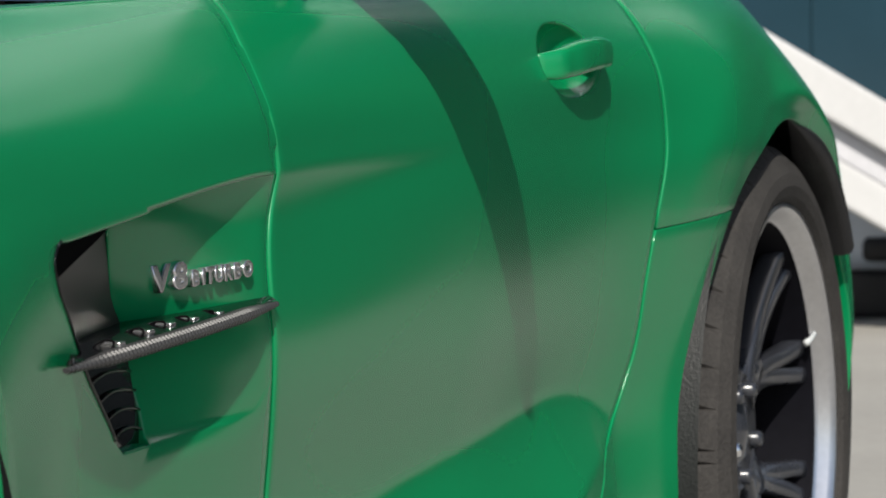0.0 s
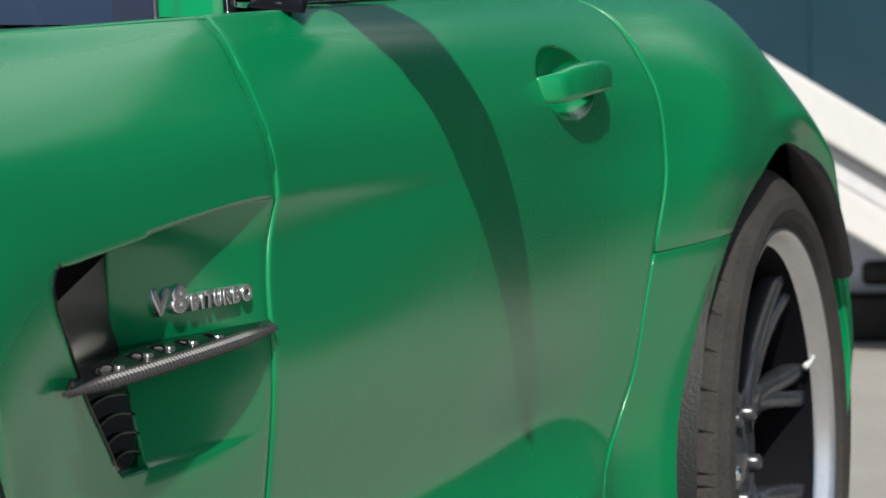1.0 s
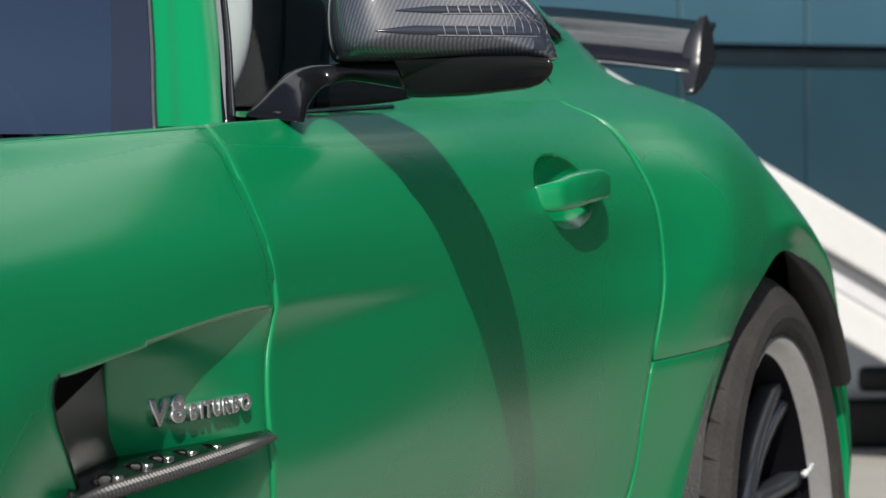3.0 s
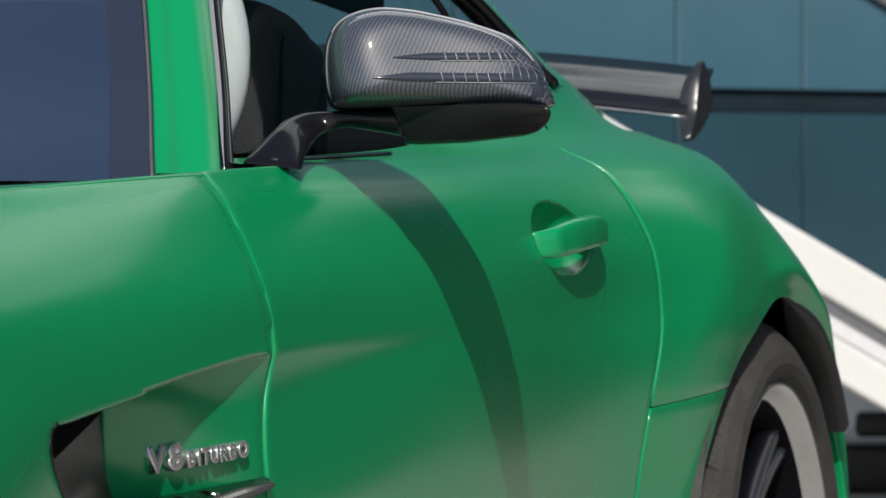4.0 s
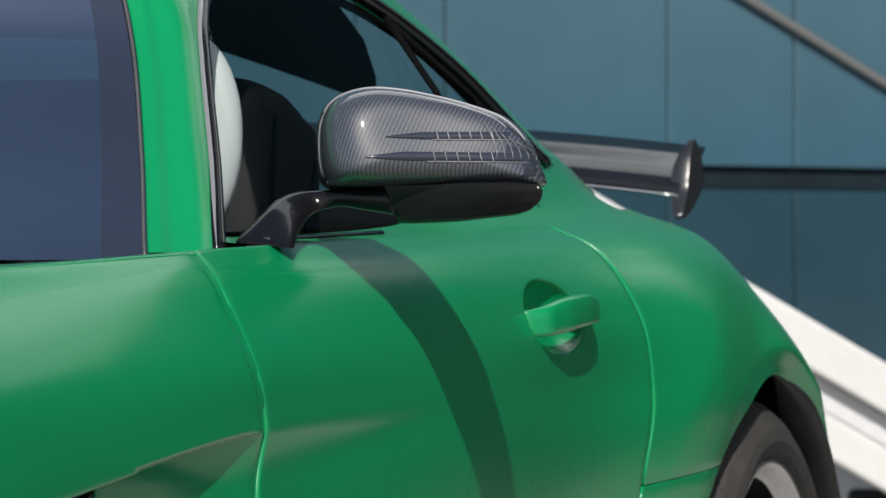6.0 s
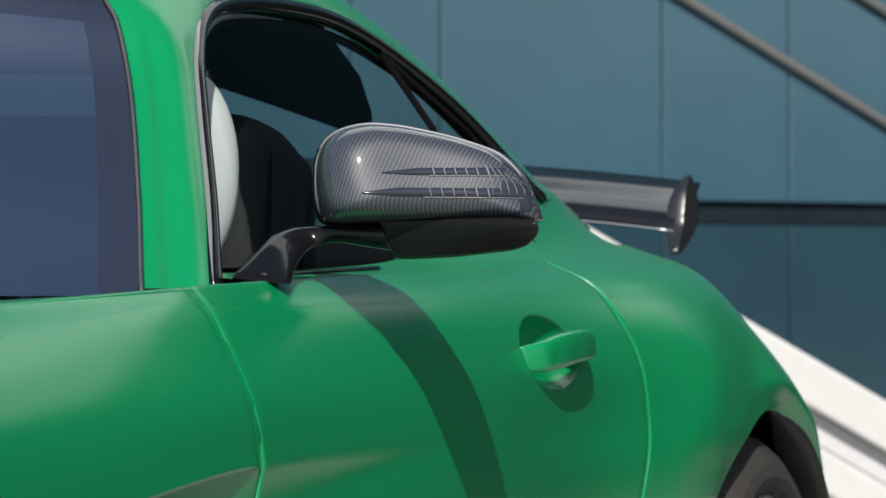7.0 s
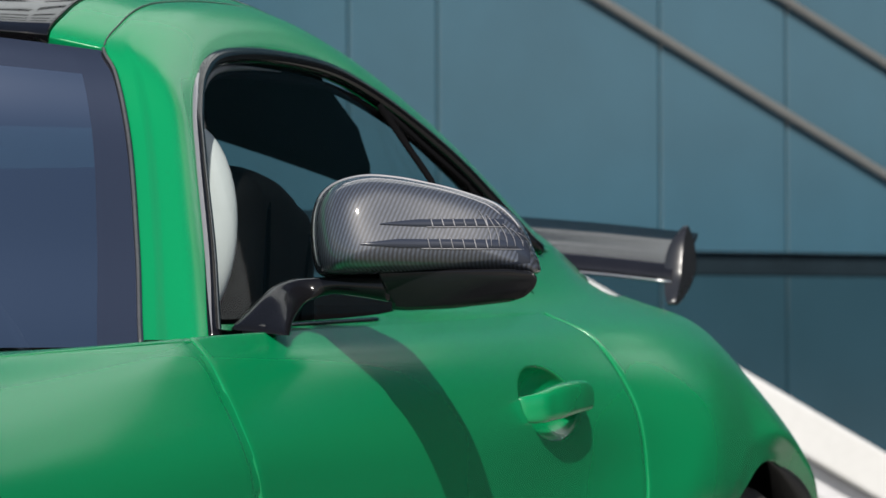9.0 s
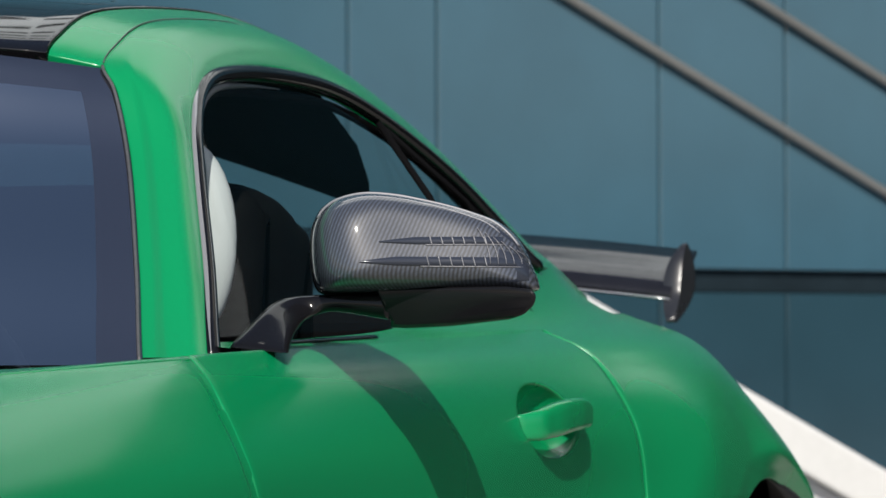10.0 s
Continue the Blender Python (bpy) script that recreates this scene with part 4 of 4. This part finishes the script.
# ------------------------------------------------------------------ door handle
def handle(sgn):
    h = new("door_handle")
    h.parent = car
    Y = [1.752, 1.767, 1.800, 1.860, 1.905, 1.940, 1.956]
    cx = spline(Y, [0.903, 0.916, 0.925, 0.930, 0.929, 0.925, 0.918])
    cz = spline(Y, [0.8005, 0.8015, 0.8060, 0.8115, 0.8130, 0.8110, 0.8100])
    hh = spline(Y, [0.0120, 0.0145, 0.0170, 0.0172, 0.0158, 0.0105, 0.003])
    ht = spline(Y, [0.005, 0.007, 0.0075, 0.0075, 0.0080, 0.0065, 0.002])
    rows = []
    for y in np.linspace(Y[0], Y[-1], 40):
        ring = []
        for a in np.linspace(0, math.tau, 29):
            c, s = math.cos(a), math.sin(a)
            ring.append((sgn * (cx(y) + ht(y) * math.copysign(abs(c)**0.6, c)), y, cz(y) + hh(y) * math.copysign(abs(s)**(0.75 if s > 0 else 0.45), s)))
        rows.append(ring)
    bm = grid_bm([np.array(rows)])
    bmesh.ops.holes_fill(bm, edges=[e for e in bm.edges if e.is_boundary], sides=0)
    bmesh.ops.recalc_face_normals(bm, faces=bm.faces)
    part("grip", bm, GREEN, h)
    bm = bmesh.new()
    bmesh.ops.create_uvsphere(bm, u_segments=24, v_segments=14, radius=1)
    for v in bm.verts:
        v.co = (sgn * (0.908 + v.co.x * 0.020), 1.920 + v.co.y * 0.018, 0.811 + v.co.z * 0.010)
    for f in bm.faces:
        f.smooth = True
    part("handle_foot", bm, GREEN, h)
    bm = bmesh.new()
    bmesh.ops.create_uvsphere(bm, u_segments=20, v_segments=12, radius=1)
    for v in bm.verts:
        v.co = (sgn * (0.902 + v.co.x * 0.011), 1.968 + v.co.y * 0.020, 0.782 + v.co.z * 0.0115)
    for f in bm.faces:
        f.smooth = True
    part("lock_cap", bm, GREEN, h)


for sgn in (1, -1):
    handle(sgn)


# ------------------------------------------------------------------ wing mirrors
M_C, RIM_Y = (0.955, 0.970), 1.275
OUTLINE = [(0.854, 0.953), (0.8535, 0.976), (0.857, 0.993), (0.865, 1.005), (0.880, 1.0135), (0.904, 1.018), (0.933, 1.016), (0.960, 1.011),
           (0.986, 1.005), (1.012, 0.997), (1.029, 0.990), (1.043, 0.979), (1.053, 0.966), (1.060, 0.950), (1.065, 0.938), (1.064, 0.929),
           (1.038, 0.9275), (0.986, 0.9275), (0.933, 0.927), (0.885, 0.9265), (0.865, 0.928), (0.8575, 0.936)]


def mirror_outline(n):
    pts = np.array(OUTLINE + OUTLINE[:1])
    ext = np.concatenate([pts[-3:-1], pts, pts[1:3]])
    f = spline(np.arange(-2, len(pts) + 2), ext)
    return f(np.linspace(0, len(pts) - 1, n))


RING = mirror_outline(133)[:-1]
RING_A = np.arctan2(RING[:, 1] - M_C[1], RING[:, 0] - M_C[0])
RING_R = np.hypot(RING[:, 1] - M_C[1], RING[:, 0] - M_C[0])
order = np.argsort(RING_A)
RING_A, RING_R = np.concatenate([RING_A[order] - math.tau, RING_A[order], RING_A[order] + math.tau]), np.tile(RING_R[order], 3)


def cap_point(x, z, lift=0.0, sgn=1):
    """Point on the mirror cap over (x, z) of its rim; the cap bulges forwards and a little outwards."""
    x, z = np.asarray(x, float), np.asarray(z, float)
    r = np.clip(np.hypot(x - M_C[0], z - M_C[1]) / np.interp(np.arctan2(z - M_C[1], x - M_C[0]), RING_A, RING_R), 0, 1)
    u = (x - 0.854) / 0.212
    f = (0.026 + 0.085 * np.clip(1 - u, 0, 1.1)**1.5) * (1 - r**5.0)**0.5 - 0.36 * (z - 0.972) * (1 - r**2) + lift
    return np.stack([sgn * (x + 0.319 * f), RIM_Y - f, z], -1)


def cap_line(pts, radius, sgn, lift=0.0, sides=6):
    return tube_bm([cap_point(x, z, lift, sgn) for x, z in pts], radius, sides)


def cap_strip(xs, lower, upper, lift, sgn):
    """A raised strip that follows the cap between two heights."""
    rows = []
    for w, o in ((-0.04, -0.002), (0.03, lift), (0.5, lift * 1.4), (0.97, lift), (1.04, -0.002)):
        rows.append(cap_point(xs, lower * (1 - w) + upper * w, o, sgn))
    return grid_bm([np.array(rows)], middle=0.5)


def wing_mirror(sgn):
    w = new("wing_mirror")
    w.parent = car
    ring = np.concatenate([RING, RING[:1]])
    rows = []
    for r in [0.0, 0.1, 0.2, 0.3, 0.4, 0.5, 0.6, 0.68, 0.75, 0.81, 0.86, 0.90, 0.93, 0.955, 0.975, 0.988, 0.996, 1.0]:
        x, z = M_C[0] + (ring[:, 0] - M_C[0]) * r, M_C[1] + (ring[:, 1] - M_C[1]) * r
        rows.append(cap_point(x, z, 0, sgn))
    back = rows[-1] + (0, 0.006, 0)
    part("mirror_shell", grid_bm([np.array(rows + [back])], middle=0.5), CARBON, w, "carbon-fibre mirror cap")
    rim = []
    for grow, y in ((0.985, 0.004), (1.008, 0.004), (1.014, 0.008), (1.0, 0.014), (0.94, 0.015), (0.92, 0.012)):
        x, z = M_C[0] + (ring[:, 0] - M_C[0]) * grow, M_C[1] + (ring[:, 1] - M_C[1]) * grow
        rim.append(np.stack([sgn * (x - 0.319 * y), 0 * x + RIM_Y + y, z], -1))
    bm = grid_bm([np.array(rim)])
    bmesh.ops.recalc_face_normals(bm, faces=bm.faces)
    part("mirror_frame", bm, BLACK_GLOSS, w)
    x, z = M_C[0] + (ring[:, 0] - M_C[0]) * 0.93, M_C[1] + (ring[:, 1] - M_C[1]) * 0.93
    glass = [np.stack([sgn * (M_C[0] - 0.004 + (x - M_C[0]) * g), 0 * x + RIM_Y + 0.0125, M_C[1] + (z - M_C[1]) * g], -1) for g in (0, 0.5, 1)]
    part("mirror_glass", grid_bm([np.array(glass)], middle=-5), CHROME, w, "mirror glass")
    # two rim lines along the cap's upper edge, their highlight put into pale colour
    def edge_line(scale, i0, i1):
        return [(M_C[0] + (x0 - M_C[0]) * scale, M_C[1] + (z0 - M_C[1]) * scale) for x0, z0 in mirror_outline(133)[i0:i1]]
    part("rim_highlight", cap_line(edge_line(0.965, 13, 72), 0.0013, sgn, -0.0005), CAP_LINE, w)
    part("rim_highlight", cap_line(edge_line(0.885, 22, 66), 0.0006, sgn, -0.0002), CAP_LINE, w)
    # smoked lens at the outer end, two indicator strips with upright ribs
    xs = np.linspace(1.030, 1.058, 14)
    part("indicator_lens", cap_strip(xs, np.interp(xs, [1.03, 1.058], [0.934, 0.937]), np.interp(xs, [1.03, 1.045, 1.058], [0.984, 0.973, 0.950]), 0.0008, sgn), LED, w, "smoked indicator lens")
    for x0, x1, za, zb, tall in ((0.919, 1.034, 0.9715, 0.9720, 0.0066), (0.901, 1.052, 0.9535, 0.9525, 0.0080)):
        xs = np.linspace(x0, x1, 44)
        grow = np.clip((xs - x0) / 0.035, 0.06, 1)**0.7
        mid = za + (zb - za) * (xs - x0) / (x1 - x0)
        part("indicator", cap_strip(xs, mid - 0.35 * tall * grow, mid + 0.65 * tall * grow, 0.0008, sgn), LED, w, "smoked indicator strip")
        for xr in np.linspace(x0 + 0.42 * (x1 - x0), 1.018, 6):
            zr = float(np.interp(xr, xs, mid))
            part("indicator_rib", cap_line([(xr - 0.002 * q, zr + q * tall) for q in (-0.5, -0.2, 0.2, 0.5, 0.85)], 0.00050, sgn, 0.0012, 5), CAP_LINE, w)
        part("indicator_edge", cap_line([(xr, zr - 0.42 * tall) for xr, zr in zip(xs[16:], mid[16:])], 0.0005, sgn, 0.0006, 5), CAP_LINE, w)
    for k in range(6):
        xr = 1.022 + 0.0066 * k
        part("lens_rib", cap_line([(xr + 0.004 * k / 5 - 0.012 * q * q, 0.952 + (0.032 - 0.004 * k) * q) for q in np.linspace(0, 1, 7)], 0.00035, sgn, 0.0012, 5), CAP_LINE, w)
    # housing below, its far side drawn in towards the car
    poly = [(0.931, 0.931), (0.991, 0.932), (1.053, 0.932), (1.0755, 0.929), (1.080, 0.924), (1.078, 0.9155), (1.0685, 0.907), (1.0555, 0.903), (1.001, 0.8975), (0.959, 0.896), (0.944, 0.897), (0.946, 0.902), (0.939, 0.914)]
    bm = bmesh.new()
    f = bm.faces.new([bm.verts.new((sgn * x, 1.235, z)) for x, z in poly])
    ext = bmesh.ops.extrude_face_region(bm, geom=[f])
    bmesh.ops.translate(bm, verts=[v for v in ext["geom"] if isinstance(v, bmesh.types.BMVert)], vec=(0, 0.055, 0))
    bmesh.ops.recalc_face_normals(bm, faces=bm.faces)
    bmesh.ops.bevel(bm, geom=bm.edges[:], offset=0.005, segments=4, affect="EDGES", profile=0.5, clamp_overlap=True)
    for v in bm.verts:
        if v.co.z < 0.906 and v.co.y < 1.26:
            v.co.y += min(0.022, (0.906 - v.co.z) * 2.2)
        if v.co.y > 1.262:
            v.co.y += 0.032 * min(1, max(0, (1.05 - abs(v.co.x)) / 0.1))
        v.co.x -= sgn * 0.319 * (v.co.y - 1.225)
    part("mirror_housing", bm, BLACK_GLOSS, w, sharp=40)
    # the arm: a broad foot on the shoulder that narrows, bends and runs out under the cap
    stations = np.linspace(0, 8, 49)
    upper = spline(np.arange(9), [(0.8190, 1.157, 0.8790), (0.8219, 1.160, 0.8845), (0.8275, 1.185, 0.8985), (0.8312, 1.210, 0.9108), (0.8335, 1.235, 0.9197), (0.8440, 1.252, 0.9249), (0.8670, 1.257, 0.9263), (0.9012, 1.257, 0.9270), (0.9331, 1.257, 0.9272)])(stations)
    under = spline(np.arange(9), [(0.8735, 1.157, 0.8735), (0.8728, 1.162, 0.8770), (0.8677, 1.185, 0.8878), (0.8642, 1.210, 0.8965), (0.8623, 1.235, 0.9038), (0.8680, 1.252, 0.9085), (0.8810, 1.257, 0.9110), (0.9022, 1.257, 0.9085), (0.9331, 1.257, 0.9035)])(stations)
    deep = spline(np.arange(9), [0.0120, 0.0120, 0.0130, 0.0150, 0.0170, 0.0185, 0.0190, 0.0195, 0.0195])(stations)
    bm, rings = bmesh.new(), []
    for hi, lo, dp in zip(upper, under, deep):
        ring = []
        for k in range(24):
            a = k * math.tau / 24
            c, q = math.copysign(abs(math.cos(a))**0.55, math.cos(a)) * 0.5, math.copysign(abs(math.sin(a))**0.55, math.sin(a)) * dp
            p = lo * (0.5 + c) + hi * (0.5 - c)
            ring.append(bm.verts.new((sgn * (p[0] - 0.319 * q), p[1] + q, p[2])))
        rings.append(ring)
    for r, q in zip(rings, rings[1:]):
        for k in range(24):
            bm.faces.new((r[k], r[(k + 1) % 24], q[(k + 1) % 24], q[k])).smooth = True
    bm.faces.new(rings[0][::-1])
    bm.faces.new(rings[-1])
    bmesh.ops.recalc_face_normals(bm, faces=bm.faces)
    part("mirror_arm", bm, BLACK_GLOSS, w)
    part("arm_foot", box_bm(sgn * 0.843 - 0.012, 1.150, 0.850, sgn * 0.843 + 0.012, 1.185, 0.884, 0.004), BLACK_MATT, w)


for sgn in (1, -1):
    wing_mirror(sgn)


# ------------------------------------------------------------------ rear wing
wing = new("rear_wing")
wing.parent = car
xs = np.linspace(-0.652, 0.652, 60)
crown = 0.052 * (1 - (xs / 0.652)**2)
prof = [(3.352, 0.962, 0.0), (3.356, 0.970, 0.0), (3.38, 0.982, 0.0), (3.43, 1.000, 0.0), (3.47, 1.012, 0), (3.505, 1.027, 0), (3.505, 1.023, 0), (3.45, 0.990, 0), (3.39, 0.958, 0), (3.36, 0.953, 0), (3.352, 0.957, 0), (3.352, 0.962, 0)]
rows = np.array([np.stack([xs, 0 * xs + y, z + crown * 0.8], -1) for y, z, _ in prof])
bm = grid_bm([rows])
bmesh.ops.recalc_face_normals(bm, faces=bm.faces)
part("wing_plane", bm, WING, wing, "glossy carbon wing plane")
part("wing_lip", tube_bm(np.stack([xs, 0 * xs + 3.351, 0.9555 + crown * 0.8], -1), 0.0015, 8), SILVER, wing, "bright metal lip along the wing")
for sgn in (1, -1):
    edge_yz = [(3.398, 1.033), (3.379, 1.014), (3.366, 0.986), (3.357, 0.961), (3.331, 0.926), (3.359, 0.927), (3.413, 0.948), (3.443, 0.968), (3.450, 0.988), (3.439, 1.012), (3.412, 1.032)]
    loop = np.array(edge_yz + edge_yz[:1])
    out = spline(np.arange(-1, len(loop) + 1), np.concatenate([loop[-2:-1], loop, loop[1:2]]))(np.linspace(0, len(loop) - 1, 67)[:-1])
    bm = bmesh.new()
    rings = []
    for inward, shrink in ((0.0, 0.90), (0.0, 0.97), (0.06, 1.0), (0.9, 1.0), (1.0, 0.96), (1.0, 0.5)):
        ring = []
        for y, z in out:
            swell_in = 0.005 + 0.020 * math.sin(math.pi * min(1, max(0, (1.036 - z) / 0.135)**0.8))
            ring.append(bm.verts.new((sgn * (0.664 - inward * swell_in), 3.39 + (y - 3.39) * shrink, 0.985 + (z - 0.985) * shrink)))
        rings.append(ring)
    for r, q in zip(rings, rings[1:]):
        for i in range(len(r)):
            bm.faces.new((r[i], r[(i + 1) % len(r)], q[(i + 1) % len(r)], q[i])).smooth = True
    bm.faces.new(rings[0][::-1])
    bm.faces.new(rings[-1])
    bmesh.ops.recalc_face_normals(bm, faces=bm.faces)
    part("end_plate", bm, PLATE, wing, sharp=50)
    part("wing_mount", box_bm(sgn * 0.30 - 0.008, 3.40, 0.90, sgn * 0.30 + 0.008, 3.47, 1.02, 0.004), BLACK_GLOSS, wing)


# ------------------------------------------------------------------ cabin
def seat(cx):
    s = new("seat")
    s.parent = car
    prof = spline([0, 1, 2, 3, 4, 5, 6, 7], [(1.62, 0.40), (1.70, 0.70), (1.735, 0.95), (1.745, 1.04), (1.80, 1.052), (1.90, 1.030), (1.955, 0.95), (1.93, 0.45)])(np.linspace(0, 7, 40))
    bm = bmesh.new()
    f = bm.faces.new([bm.verts.new((cx - 0.24, y, z)) for y, z in prof])
    ext = bmesh.ops.extrude_face_region(bm, geom=[f])
    bmesh.ops.translate(bm, verts=[v for v in ext["geom"] if isinstance(v, bmesh.types.BMVert)], vec=(0.46, 0, 0))
    bmesh.ops.recalc_face_normals(bm, faces=bm.faces)
    bmesh.ops.bevel(bm, geom=[e for e in bm.edges if e.calc_face_angle(0) > 1.2], offset=0.045, segments=5, affect="EDGES", profile=0.5)
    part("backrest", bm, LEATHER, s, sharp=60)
    sx = math.copysign(1, cx)
    bm = bmesh.new()
    bmesh.ops.create_uvsphere(bm, u_segments=28, v_segments=18, radius=1)
    for v in bm.verts:
        v.co = (cx + sx * 0.203 + v.co.x * 0.053, 1.585 + v.co.y * 0.030, 0.990 + v.co.z * (0.098 if v.co.z > 0 else 0.105))
    for f in bm.faces:
        f.smooth = True
    part("backrest_bolster", bm, GREY_TRIM, s, "light grey backrest bolster")
    part("cushion", box_bm(cx - 0.24, 1.20, 0.34, cx + 0.24, 1.72, 0.48, 0.05, 3), LEATHER, s)


seat(0.41)
seat(-0.41)
part("dashboard", box_bm(-0.72, 1.02, 0.60, 0.72, 1.28, 0.845, 0.05, 3), LEATHER, car)
wheel_pts = [(0.37 + 0.175 * math.cos(a), 1.36 - 0.06 * math.sin(a), 0.80 + 0.165 * math.sin(a)) for a in np.linspace(0, math.tau, 41)]
part("steering_wheel", tube_bm(wheel_pts, 0.018, 12), TRIM_GREY, car, "grey steering wheel rim")
lin = []
for w in np.linspace(1, -1, 30):
    q = OUT(np.linspace(0.32, float(np.interp(abs(w), [0, 0.55, 0.80, 0.92, 1], [0.67, 0.68, 0.77, 0.68, 0.57])), 30)) * (w * 1.0, 1, 1)
    q[:, 2] += 0.02 * (1 - w * w) - 0.028
    lin.append(q)
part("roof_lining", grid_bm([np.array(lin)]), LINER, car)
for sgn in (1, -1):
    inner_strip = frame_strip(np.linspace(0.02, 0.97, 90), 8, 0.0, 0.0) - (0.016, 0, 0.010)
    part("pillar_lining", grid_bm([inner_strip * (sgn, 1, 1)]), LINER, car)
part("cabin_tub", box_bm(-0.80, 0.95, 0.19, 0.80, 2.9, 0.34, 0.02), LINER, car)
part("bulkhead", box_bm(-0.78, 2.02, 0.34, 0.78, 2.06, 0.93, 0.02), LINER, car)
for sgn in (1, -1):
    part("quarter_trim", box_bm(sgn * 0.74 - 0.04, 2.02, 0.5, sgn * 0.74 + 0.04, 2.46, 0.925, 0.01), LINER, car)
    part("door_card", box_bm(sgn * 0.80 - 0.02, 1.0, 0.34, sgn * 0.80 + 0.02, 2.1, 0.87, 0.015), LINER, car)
